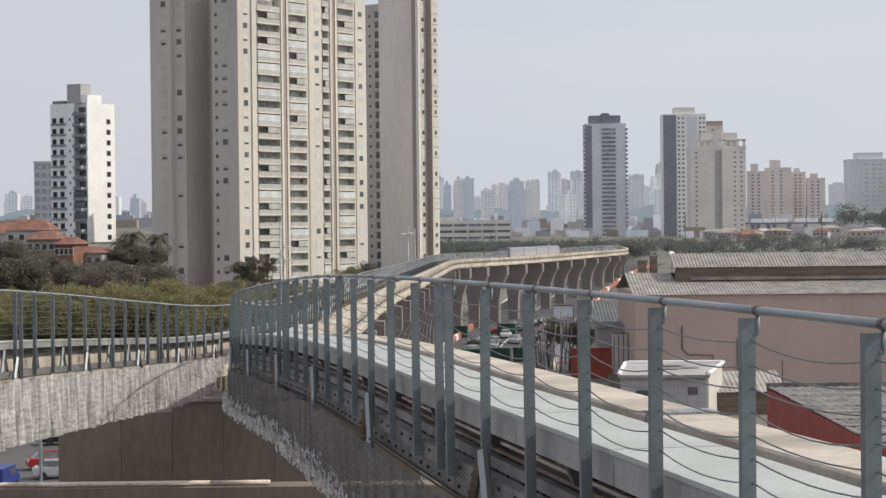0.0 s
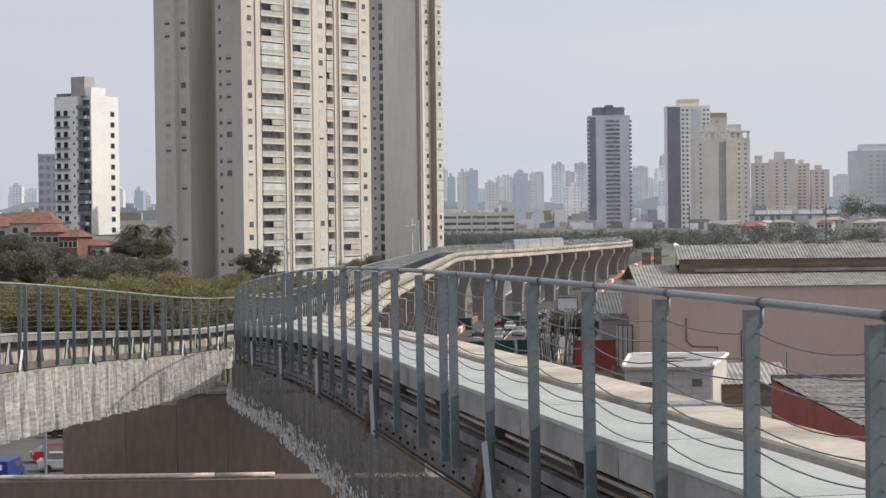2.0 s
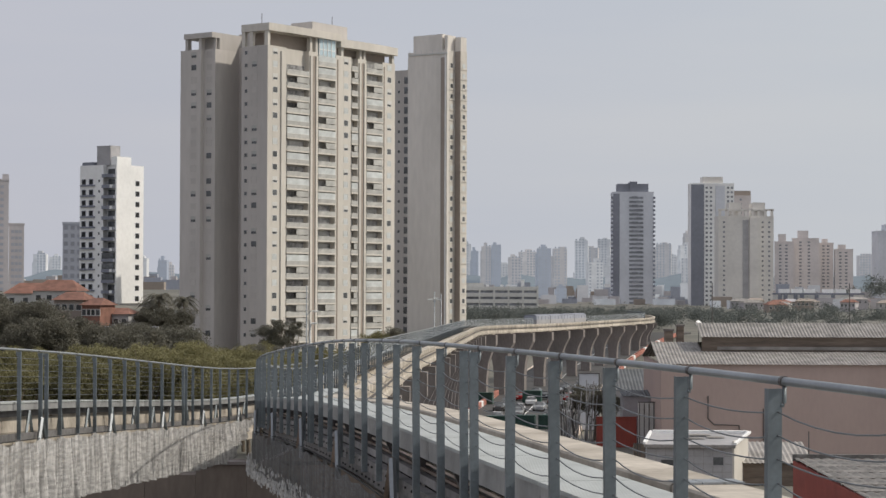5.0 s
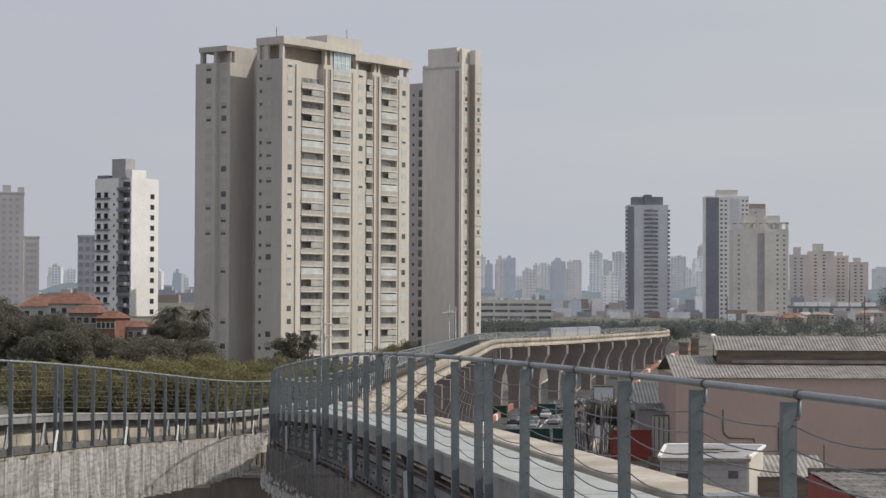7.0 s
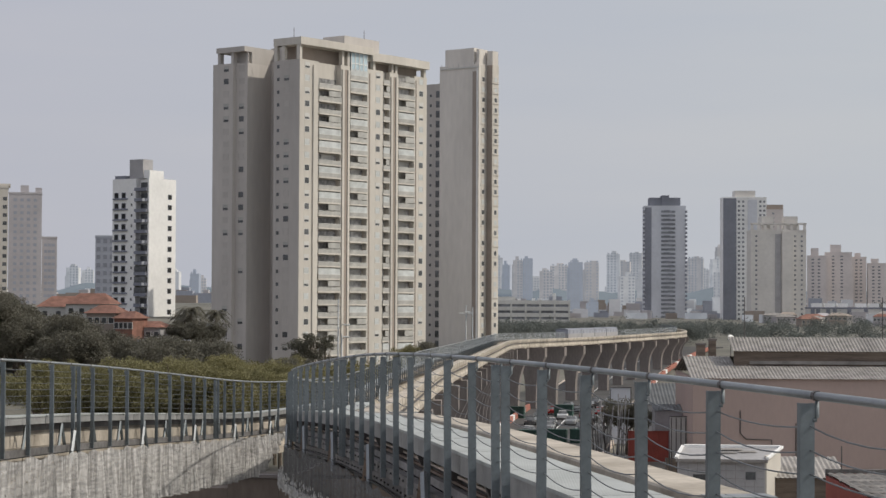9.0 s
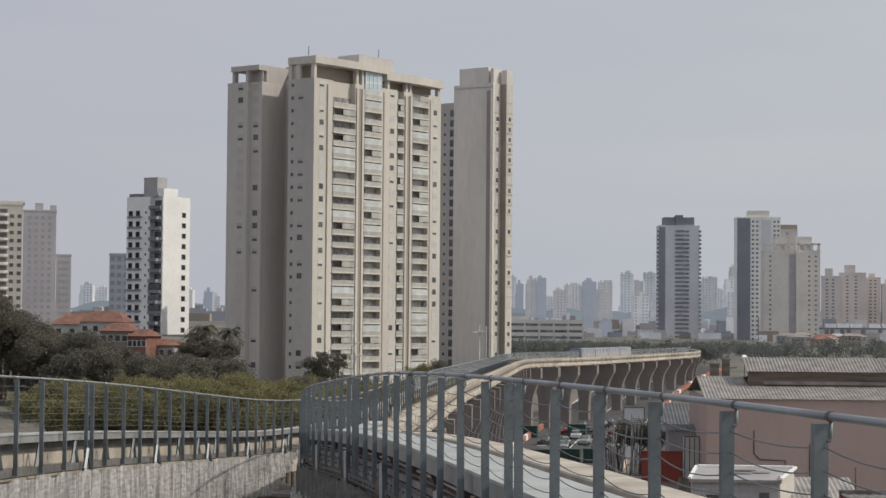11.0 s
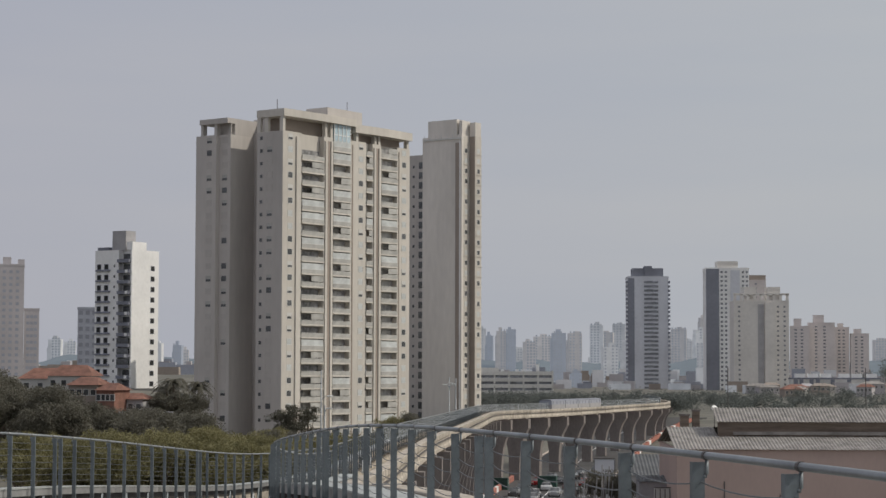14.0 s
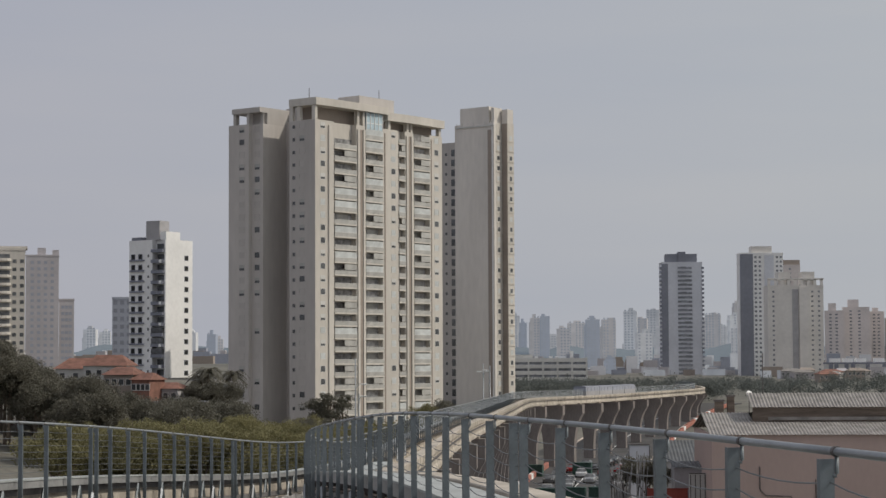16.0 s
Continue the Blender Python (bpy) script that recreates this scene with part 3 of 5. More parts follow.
def net(side, y0, y1, top, bottom, mat, label, step, fringe=False, amp=0.10):
    """Netting tied under the railing; it hangs in uneven folds down to bottom(y)."""
    bm = bmesh.new()
    rows = 9
    k = int((y1 - y0) / step)
    prev = None
    base = station(side, y0, 0, -1)

    def hem(y):
        return bottom(y) + 0.05 * noise.noise((y * 0.9, 0, 3)) + 0.035 * noise.noise((y * 4, 0, 9))

    def fold(y, u):
        return -0.12 - amp * (0.3 + u) * (0.4 * noise.noise((y * 1.3, u * 0.7, 1)) + 0.5 * noise.noise((y * 4.5, u * 0.6, 5)) + 0.35 * noise.noise((y * 11, u * 0.5, 8)))
    for i in range(k + 1):
        y = y0 + (y1 - y0) * i / k
        z0 = top + 0.05 * noise.noise((y * 1.4, 0, 7)) - 0.06 * abs(math.sin(y * math.pi / 1.85))
        z1 = min(hem(y), z0 - 0.02)
        col = [bm.verts.new(station(side, y, fold(y, r / rows), z0 + (z1 - z0) * r / rows) - base) for r in range(rows + 1)]
        if prev:
            for r in range(rows):
                bm.faces.new((prev[r], col[r], col[r + 1], prev[r + 1]))
        prev = col
    ob = tagged(part("safety_net", bm, mat, smooth=True), label, "safety net")
    ob.location = base
    bm = bmesh.new()
    tube(bm, [station(side, y0 + (y1 - y0) * i / 120, -0.09, top + 0.01) - base for i in range(121)], 0.012, 5)
    part("tie_rope", bm, "black", ob, "dark tie rope along the top")
    if not fringe:
        bm = bmesh.new()
        ys = [y0 + (y1 - y0) * i / 300 for i in range(301)]
        tube(bm, [station(side, y, fold(y, 1.0) - 0.01, hem(y)) - base for y in ys], 0.016, 5)
        part("hem_rope", bm, "girder", ob, "dark rope through the hem")
    else:
        bm = bmesh.new()
        for i in range(int((y1 - y0) * 60)):
            y = random.uniform(y0, y1)
            if noise.noise((y * 2.2, 0, 21)) < -0.08:
                continue
            z = hem(y) + random.uniform(-0.02, 0.16) + (random.uniform(0, 0.3) if random.random() < 0.35 else 0)
            p = station(side, y, -0.2 + random.uniform(-0.1, 0.03), z) - base
            w, h, d = random.uniform(0.004, 0.011), random.uniform(0.04, 0.13), random.uniform(-0.08, 0.08)
            q = [p, p + Vector((random.uniform(-.02, .02), w, 0.01)), p + Vector((0.02, w + d, -h)), p + Vector((-0.01, d, -h * 0.9))]
            bm.faces.new([bm.verts.new(v) for v in q])
        part("frayed_hem", bm, "net_fringe", ob, "frayed bunched hem, pale for the sun on it")
    return ob


for s in "RL":
    guide_beams(s)
    walkway(s)
railing("R", 7.52, 85, 1.68, "galvanised steel railing with slack cables beside the walkway")
railing("L", 31.5, 140, 1.9, "galvanised steel railing with slack cables above white netting")
net("R", 8, 78, -0.9, lambda y: -1.95, "net_shaded", "see-through safety net, grey for its shade, with a frayed hem below the railing", 0.11, fringe=True)
net("L", 31, 77, -0.80, lambda y: -2.22 + 1.35 * smooth01((y - 69) / 9), "net_white", "white pleated safety net tied below the railing", 0.035, amp=0.3)


def far_railing(side, y0, y1):
    """The railing further on."""
    t = thing("far_railing", "blue-grey railing with fine netting on the distant walkway", "railing")
    t.location = station(side, y0)
    upright = box_mesh("post", "steel", -0.04, 0.04, -0.03, 0.03, -0.75, 1.02)
    y = y0
    while y < y1:
        piece("post", upright, t, Matrix.Translation(station(side, y) - t.location) @ Matrix.Rotation(heading(side, y), 4, "Z"))
        y = advance(side, y, 1.9)
    bm = bmesh.new()
    sweep(bm, side, y0, y1, 5, rect(0.03, 0.1, 1.03, 1.1))
    for v in bm.verts:
        v.co -= t.location
    part("handrail", bm, "tube", t)
    bm = bmesh.new()
    k = int((y1 - y0) / 4)
    a = [[bm.verts.new(station(side, y0 + (y1 - y0) * i / k, -0.05, z) - t.location) for z in (0.02, 1.0)] for i in range(k + 1)]
    for p, q in zip(a, a[1:]):
        bm.faces.new((p[0], q[0], q[1], p[1]))
    part("mesh_infill", bm, "net_rail", t, "fine grey mesh infill")


M["net_rail"] = netting("railing_mesh", (0.52, 0.56, 0.59), 0.53, 2.0, 0.1)
far_railing("L", 141, 690)


# ---- piers ----
def pier_mesh(h):
    """A column that flares in a curve into a wide head."""
    prof = [(1.0, 0.0), (1.0, 0.3), (1.08, 0.45), (1.35, 0.60), (1.85, 0.73), (2.4, 0.82), (2.7, 0.86), (2.7, 1.0)]
    bm = bmesh.new()
    pts = [(w, z * h) for w, z in prof]
    outline = [(w, z) for w, z in pts] + [(-w, z) for w, z in reversed(pts)]
    fr = [bm.verts.new((x, -0.85, z)) for x, z in outline]
    bk = [bm.verts.new((x, 0.85, z)) for x, z in outline]
    n = len(outline)
    bm.faces.new(fr)
    bm.faces.new(bk[::-1])
    for i in range(n):
        bm.faces.new((fr[i], bk[i], bk[(i + 1) % n], fr[(i + 1) % n]))
    return mesh_of("column", bm, "pier")


y = 106.0
while y < 640:
    r, l = station("R", y, 1.5, -1.4), station("L", y, 1.5, -1.4)
    c = (r + l) / 2
    g = ground_z(c.x, c.y) - 0.5
    m = Matrix.Translation((c.x, c.y, g)) @ Matrix.Rotation(heading("R", y), 4, "Z")
    p = thing("pier", "brown weathered concrete pier with a curved flared head", "pier", "viaduct piers", m=m)
    piece("column", pier_mesh(c.z - g - 0.25), p, Matrix.Identity(4))
    for s in (-1, 1):
        bm = bmesh.new()
        box(bm, s * 1.9 - 0.3, s * 1.9 + 0.3, -0.5, 0.5, c.z - g - 0.25, c.z - g)
        part("bearing_block", bm, "track", p)
    y += 14.0

# ---- the broad cross wall under the spreading tracks ----
def cross_wall():
    t = thing("cross_wall", "brown board-marked concrete cross wall under the tracks", "concrete wall")
    t.location = (-9, 82, 0)
    xs = [-6.9, -4.3, -2.2, -0.1, 2.0, 4.6, 8.0]
    for a, b in zip(xs, xs[1:]):
        bm = bmesh.new()
        box(bm, a + 0.005, b - 0.005, 0, 3.0, 0, 12.75 if a > -2.5 else 12.35)
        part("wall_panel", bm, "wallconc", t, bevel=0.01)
    bm = bmesh.new()
    box(bm, -2.2, 1.2, -0.12, 0.5, 12.77, 12.90)
    part("coping", bm, "pier", t, "lighter concrete coping")
    bm = bmesh.new()
    prism(bm, [(0.5, 0.1), (4.5, 0.1), (4.5, 2.5), (0.5, 2.5)], 12.91, 13.9)
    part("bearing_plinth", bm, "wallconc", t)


cross_wall()


def low_beam():
    t = thing("low_cross_beam", "brown concrete cross beam with a pale pipe along its top", "concrete beam")
    t.location = (-12, 66, 0)
    bm = bmesh.new()
    box(bm, -8, 14, 0, 1.2, 0, 11.35)
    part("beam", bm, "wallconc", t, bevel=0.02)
    xs = [-8.0, -1.6, 4.2, 6.2]
    for a, b in zip(xs, xs[1:]):
        bm = bmesh.new()
        tube(bm, [(a, 0.3, 11.44), (b - 0.02, 0.3, 11.45)], 0.085, 10)
        part("pipe", bm, "pipe", t, "pale pipe length", smooth=True)


low_beam()


# ---- windows and balconies, shared meshes ----
def window_mesh(name, w, h, frame_mat, pane_mat, proud=0.06):
    fr, bm = bmesh.new(), bmesh.new()
    b = 0.12
    box(fr, -w / 2 - b, w / 2 + b, -proud, 0.02, -b, 0)
    box(fr, -w / 2 - b, w / 2 + b, -proud, 0.02, h, h + b)
    box(fr, -w / 2 - b, -w / 2, -proud, 0.02, 0, h)
    box(fr, w / 2, w / 2 + b, -proud, 0.02, 0, h)
    box(bm, -w / 2, w / 2, -0.02, 0.02, 0, h)
    return mesh_of(name, fr, frame_mat), mesh_of("pane", bm, pane_mat)


def axes(origin, ang):
    """A block's own frame: x along its left-hand face towards the right, y along its right-hand face, away."""
    return Matrix.Translation((*origin, 0)) @ Matrix.Rotation(radians(ang), 4, "Z")


def put_windows(t, meshes, places):
    """places: (local matrix, mesh index)"""
    for m, k in places:
        fr, pane, *more = meshes[k]
        w = piece("window", fr, t, m)
        piece("pane", pane, w, Matrix.Identity(4))
        for me in more:
            piece("shutter", me, w, Matrix.Identity(4))


ON_A = Matrix.Identity(4)                       # on faces that look along -y of the block
ON_B = Matrix.Rotation(radians(90), 4, "Z")     # on faces that look along +x of the block
rng = random.Random(5)


def big_tower():
    """The tall cream block: stepped shaded faces and one long sunlit face with balcony bays."""
    z0, fl, n = 5.0, 2.92, 24
    t = thing("apartment_tower", "tall cream apartment tower with stacked balconies and a stepped shaded side", "apartment tower", m=axes((-45.7, 450), -35))
    top = z0 + fl * n
    # taupe on wing and recess puts the shade of these faces into the colour
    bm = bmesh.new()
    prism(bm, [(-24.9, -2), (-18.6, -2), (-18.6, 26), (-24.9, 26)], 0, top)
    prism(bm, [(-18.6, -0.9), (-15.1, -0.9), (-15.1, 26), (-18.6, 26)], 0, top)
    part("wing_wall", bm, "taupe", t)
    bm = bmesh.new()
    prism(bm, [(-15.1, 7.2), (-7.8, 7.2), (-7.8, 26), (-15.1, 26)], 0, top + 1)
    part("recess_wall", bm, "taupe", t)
    # main block, with its balcony bays cut back
    bays = [(6.6, 14.6), (17.9, 24.4), (30.4, 32.9), (36.2, 42.6)]
    out = [(-7.8, 0), (0, 0)]
    for a, b in bays:
        out += [(0, a), (-1.4, a), (-1.4, b), (0, b)]
    out += [(0, 47.6), (-7.8, 47.6)]
    bm = bmesh.new()
    prism(bm, out, 0, top)
    part("main_wall", bm, "cream", t)
    # thin taupe sheet darkens the cream block's end that the sun misses
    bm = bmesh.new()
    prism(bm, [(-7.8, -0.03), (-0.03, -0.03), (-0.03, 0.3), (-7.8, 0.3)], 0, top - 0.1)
    part("side_wall", bm, "taupe", t, "end wall in taupe for its shade")
    # pilasters and brown strip
    for b0, b1, mat in ((14.9, 15.6, "cream"), (15.7, 16.8, "brown"), (16.9, 17.6, "cream"), (25.0, 25.4, "brown"), (33.2, 33.9, "cream"), (34.0, 35.0, "brown"), (35.1, 35.9, "cream"), (43.1, 43.4, "brown"), (4.5, 6.0, "cream")):
        bm = bmesh.new()
        box(bm, 0.004, 0.35 if mat == "cream" else 0.1, b0, b1, 0, top - 1)
        part("pilaster", bm, mat, t)
    # windows
    ws = [window_mesh("window", 1.5, 1.25, "offwhite", "glass"), window_mesh("window", 1.5, 1.25, "offwhite", "glass_pale"),
          window_mesh("window", 0.8, 0.8, "taupe", "glass"), window_mesh("window", 1.5, 1.25, "taupe", "glass"), window_mesh("window", 1.5, 1.25, "taupe", "taupe"),
          window_mesh("window", 1.5, 1.25, "offwhite", "glass") + (box_mesh("shutter", "offwhite", -0.75, 0.75, -0.05, -0.024, 0.5, 1.25),),
          window_mesh("window", 1.5, 1.25, "taupe", "glass") + (box_mesh("shutter", "glass_rail", -0.75, 0.75, -0.05, -0.024, 0.55, 1.25),)]
    places = []
    for f in range(n):
        z = z0 + fl * f + 1.1
        for a in (-20.7, -16.9):
            y = -2 if a < -18.6 else -0.9
            places.append((Matrix.Translation((a, y, z)), rng.choice((3, 4, 4, 6))))
        places.append((Matrix.Translation((-3.9, -0.03, z)), rng.choice((3, 4, 6, 6))))
        places.append((Matrix.Translation((-6.4, -0.03, z)), 2))
        for a in (-12.6, -11.2):
            places.append((Matrix.Translation((a, 7.2, z)), 2))
        places.append((Matrix.Translation((-9.2, 7.2, z)), 3))
        for b in (2.6, 28.4, 45.3):
            places.append((Matrix.Translation((0, b, z)) @ ON_B, rng.choice((0, 1, 1, 5, 5))))
    put_windows(t, ws, places)
    # balconies
    for a, b in bays:
        w = b - a
        slab = box_mesh("balcony_slab", "cream", -1.4, 0.25, a - 0.02, b + 0.02, -0.38, 0.0)
        par = box_mesh("parapet", "glass_rail", 0.16, 0.24, a + 0.02, b - 0.02, 0.02, 0.85)
        rail = box_mesh("top_rail", "offwhite", 0.14, 0.28, a + 0.02, b - 0.02, 0.85, 0.93)
        back = box_mesh("sliding_door", "balcony_door", -1.38, -1.3, a + 0.25, b - 0.25, 0.0, 2.3)
        pale = box_mesh("enclosed_glazing", "glass_pale", 0.1, 0.16, a + 0.1, b - 0.1, 0.9, 2.3)
        half = box_mesh("roller_blind", "glass_rail", 0.08, 0.14, a + w * 0.45, b - 0.1, 1.1, 2.4)
        veil = box_mesh("curtain", "glass_rail", -1.28, -1.2, a + w * 0.3, b - w * 0.2, 0.0, 2.3)
        for f in range(n):
            z = z0 + fl * f
            if f == n - 1 and w > 7:
                continue
            bal = piece("balcony", slab, t, Matrix.Translation((0, 0, z)))
            for me in (par, rail, back):
                piece(me.name.split(".")[0], me, bal, Matrix.Identity(4))
            k = rng.random()
            if rng.random() < 0.6:
                piece("curtain", veil, bal, Matrix.Identity(4))
            if k < 0.3:
                piece("enclosed_glazing", pale, bal, Matrix.Identity(4))
            elif k < 0.55:
                piece("roller_blind", half, bal, Matrix.Identity(4))
    # roof frames
    for x, y in ((-0.5, 0.4), (-0.5, 15.4), (-0.5, 17.4), (-7.3, 0.4), (-5, 0.4)):
        bm = bmesh.new()
        box(bm, x - 0.5, x + 0.5, y - 0.4, y + 0.4, top, top + 3.3)
        part("roof_post", bm, "cream", t)
    for y in (27, 34, 35.5, 46.8):
        bm = bmesh.new()
        box(bm, -1.0, 0.0, y - 0.4, y + 0.4, top, top + 2.0)
        part("roof_post", bm, "cream", t)
    bm = bmesh.new()
    prism(bm, [(-7.8, -0.2), (0.5, -0.2), (1.0, 8), (1.1, 16), (0.8, 25.6), (-7.8, 25.6)], top + 3.3, top + 5.0)
    prism(bm, [(-7.8, 25.7), (0.6, 25.7), (1.2, 32), (1.2, 40), (0.7, 47.8), (-7.8, 47.8)], top + 2.0, top + 3.9)
    part("roof_frame", bm, "cream", t, "cream parapet frame over the top floor")
    bm = bmesh.new()
    prism(bm, [(-7.5, 3), (-2.5, 3), (-2.5, 19.9), (-7.5, 19.9)], top, top + 3.3)
    prism(bm, [(-7.5, 20), (-2.0, 20), (-2.0, 46), (-7.5, 46)], top, top + 2.0)
    part("penthouse", bm, "brown", t)
    bm = bmesh.new()
    box(bm, -1.9, 0.1, 18.2, 24.2, top - 0.6, top + 3.25)
    glazing = part("penthouse_glazing", bm, "glass_sky", t, "tall pale blue penthouse glazing")
    for y in (18.2, 19.7, 21.2, 22.7, 24.2):
        bm = bmesh.new()
        box(bm, 0.104, 0.22, y - 0.09, y + 0.09, top - 0.6, top + 3.25)
        part("mullion", bm, "white", glazing)
    bm = bmesh.new()
    box(bm, 0.104, 0.2, 18.2, 24.2, top + 0.7, top + 0.9)
    part("transom", bm, "white", glazing)
    bm = bmesh.new()
    box(bm, -7.5, -1.0, 17, 30, top + 3.9, top + 7.2)
    part("lift_house", bm, "taupe", t)
    for x in (-23.4, -19.2, -15.6):
        bm = bmesh.new()
        box(bm, x - 0.4, x + 0.4, -1.6 if x < -17 else -0.6, -0.4, top, top + 2.6)
        part("roof_post", bm, "taupe", t)
    bm = bmesh.new()
    prism(bm, [(-23.9, -2), (-15.1, -2), (-15.1, 10), (-23.9, 10)], top + 2.6, top + 3.8)
    prism(bm, [(-20.4, 0.6), (-15.1, 0.6), (-15.1, 10), (-20.4, 10)], top, top + 2.6)
    part("roof_frame", bm, "taupe", t)
    bm = bmesh.new()
    prism(bm, [(-16.8, 9), (-7.9, 9), (-7.9, 24), (-16.8, 24)], top + 0.02, top + 4.4)
    part("stair_head", bm, "taupe", t)
    bm = bmesh.new()
    tube(bm, [(-7, 6, top + 4.7), (-7, 6, top + 8.3)], 0.08, 5)
    part("lightning_rod", bm, "dark_steel", t)
    bm = bmesh.new()
    tube(bm, [(-4, 28, top + 7.1), (-4, 28, top + 9.8)], 0.08, 5)
    part("lightning_rod", bm, "dark_steel", t)


def second_tower():
    z0, fl, n = 6.2, 2.92, 28
    t = thing("apartment_tower", "taupe apartment tower with a blank side wall and pale window strips", "apartment tower", m=axes((-6.5, 567), -35))
    top = z0 + fl * n
    bm = bmesh.new()
    prism(bm, [(-13.9, 0), (0, 0), (0, 4), (-13.9, 4)], 0, top)
    part("blank_wall", bm, "beige", t)
    bm = bmesh.new()
    prism(bm, [(-13.3, 4.02), (1.9, 4.02), (1.9, 7.1), (-13.3, 7.1)], 0, top)
    part("body", bm, "cream", t)
    bm = bmesh.new()
    prism(bm, [(0.0, 3.9), (1.85, 3.9), (1.85, 4.0), (0, 4.0)], 0, top - 0.1)
    part("side_wall", bm, "brown", t)
    bm = bmesh.new()
    prism(bm, [(-26, 6), (-13.4, 6), (-13.5, 20), (-26, 20)], 0, top - 4)
    part("link_wall", bm, "taupe", t)
    bm = bmesh.new()
    box(bm, -0.75, -0.4, -0.12, -0.004, 0, top - 1)
    part("drain_pipe", bm, "white", t, "pale vertical drain strip")
    # flat brown strip painted for the shade of a groove
    bm = bmesh.new()
    box(bm, -2.2, -0.6, -0.05, -0.004, 0, top - 2)
    part("groove", bm, "brown", t)
    bm = bmesh.new()
    prism(bm, [(-12.4, 0.6), (-2.2, 0.6), (-2.2, 5), (-12.4, 5)], top, top + 4.8)
    prism(bm, [(-1.6, 1), (-0.6, 1), (-0.6, 5), (-1.6, 5)], top, top + 4.4)
    prism(bm, [(-0.2, 4.2), (1.8, 4.2), (1.8, 7.0), (-0.2, 7.0)], top, top + 4.0)
    part("roof_house", bm, "beige", t)
    bm = bmesh.new()
    box(bm, -13.5, 0.2, -0.3, 0.0, top - 1.0, top - 0.6)
    for x in range(-13, 0, 2):
        box(bm, x - 0.05, x + 0.05, -0.3, -0.2, top - 0.6, top + 0.5)
    part("roof_rail", bm, "offwhite", t)
    ws = [window_mesh("window", 1.2, 1.2, "offwhite", "glass"), window_mesh("window", 2.1, 2.0, "taupe", "glass"), window_mesh("window", 0.8, 0.8, "taupe", "glass"),
          window_mesh("window", 1.2, 1.2, "offwhite", "glass_pale")]
    pl = []
    lit = bmesh.new()
    prism(lit, [(-0.1, 0.9), (0.004, 0.9), (0.004, 3.88), (-0.1, 3.88)], 0, top - 0.2)
    part("lit_wall", lit, "cream", t, "cream window strip")
    ledge = box_mesh("ledge", "cream", 0.0, 0.16, 1.0, 3.5, 0.0, 0.3)
    for f in range(n - 1):
        z = z0 + fl * f + 1.0
        pl.append((Matrix.Translation((0.004, 2.2, z)) @ ON_B, rng.choice((0, 0, 3))))
        pl.append((Matrix.Translation((1.9, 5.6, z)) @ ON_B, rng.choice((0, 0, 3))))
        piece("ledge", ledge, t, Matrix.Translation((0.006, 0, z - 0.55)))
        piece("ledge", ledge, t, Matrix.Translation((1.906, 3.5, z - 0.55)))
        if f < n - 2:
            pl.append((Matrix.Translation((-18.7, 6, z - 0.3)), 1))
            pl.append((Matrix.Translation((-21.6, 6, z)), 2))
    put_windows(t, ws, pl)


def white_tower():
    z0, fl, n = 15.5, 2.92, 13
    t = thing("apartment_tower", "narrow white apartment tower with dark balconies on a hill", "apartment tower", m=axes((-97.3, 549), -32))
    top = z0 + fl * n + 0.6
    bm = bmesh.new()
    prism(bm, [(-13.6, 0), (-4.9, 0), (-4.9, 1.8), (-0.5, 1.8), (-0.5, 0), (0, 0), (0, 11.2), (-13.6, 11.2)], z0 - 4, top)
    part("wall", bm, "white", t)
    bm = bmesh.new()
    prism(bm, [(-2.2, 0.2), (-0.02, 0.2), (-0.02, 6.0), (-2.2, 6.0)], top, top + 2.2)
    part("parapet_block", bm, "white", t)
    bm = bmesh.new()
    prism(bm, [(-8.2, 1), (-3.2, 1), (-3.2, 5), (-8.2, 5)], top, top + 5.4)
    part("water_tank_house", bm, "grey", t)
    bm = bmesh.new()
    prism(bm, [(-13.0, 0.3), (-9, 0.3), (-9, 5), (-13, 5)], top, top + 0.9)
    part("roof_shed", bm, "bluegrey_d", t)
    ws = [window_mesh("window", 1.3, 1.3, "bluegrey_d", "black"), window_mesh("window", 0.6, 0.7, "white", "glass"), window_mesh("window", 1.4, 1.2, "bluegrey_d", "black")]
    pl = []
    planter = box_mesh("planter", "bluegrey_d", -2.6, 2.6, -0.55, 0.0, 0, 0.45)
    ledge = box_mesh("balcony_floor", "bluegrey_d", -4.9, -0.5, -0.7, 1.8, 0, 0.9)
    door = box_mesh("sliding_door", "glass", -4.6, -1.6, 1.7, 1.79, 0.9, 2.5)
    encl = box_mesh("enclosed_glazing", "glass", -4.8, -0.6, -0.6, -0.5, 0.9, 2.5)
    cheek = box_mesh("cheek_wall", "white", -1.9, -0.9, -0.72, -0.704, 0.0, 0.9)
    for f in range(n):
        z = z0 + fl * f
        if f < n - 1:
            for a in (-12.1, -9.4):
                pl.append((Matrix.Translation((a, 0, z + 1.2)), 0))
            pl.append((Matrix.Translation((-6.4, 0, z + 1.7)), 1))
            piece("planter", planter, t, Matrix.Translation((-10.5, 0, z + 0.6)))
            pl.append((Matrix.Translation((0, 8.6, z + 0.9)) @ ON_B, 2))
        b = piece("balcony_floor", ledge, t, Matrix.Translation((0, 0, z)))
        piece("sliding_door", door, b, Matrix.Identity(4))
        if f % 2:
            piece("cheek_wall", cheek, b, Matrix.Identity(4))
        if 2 <= f <= 4:
            piece("enclosed_glazing", encl, b, Matrix.Identity(4))
    put_windows(t, ws, pl)


big_tower()
second_tower()
white_tower()


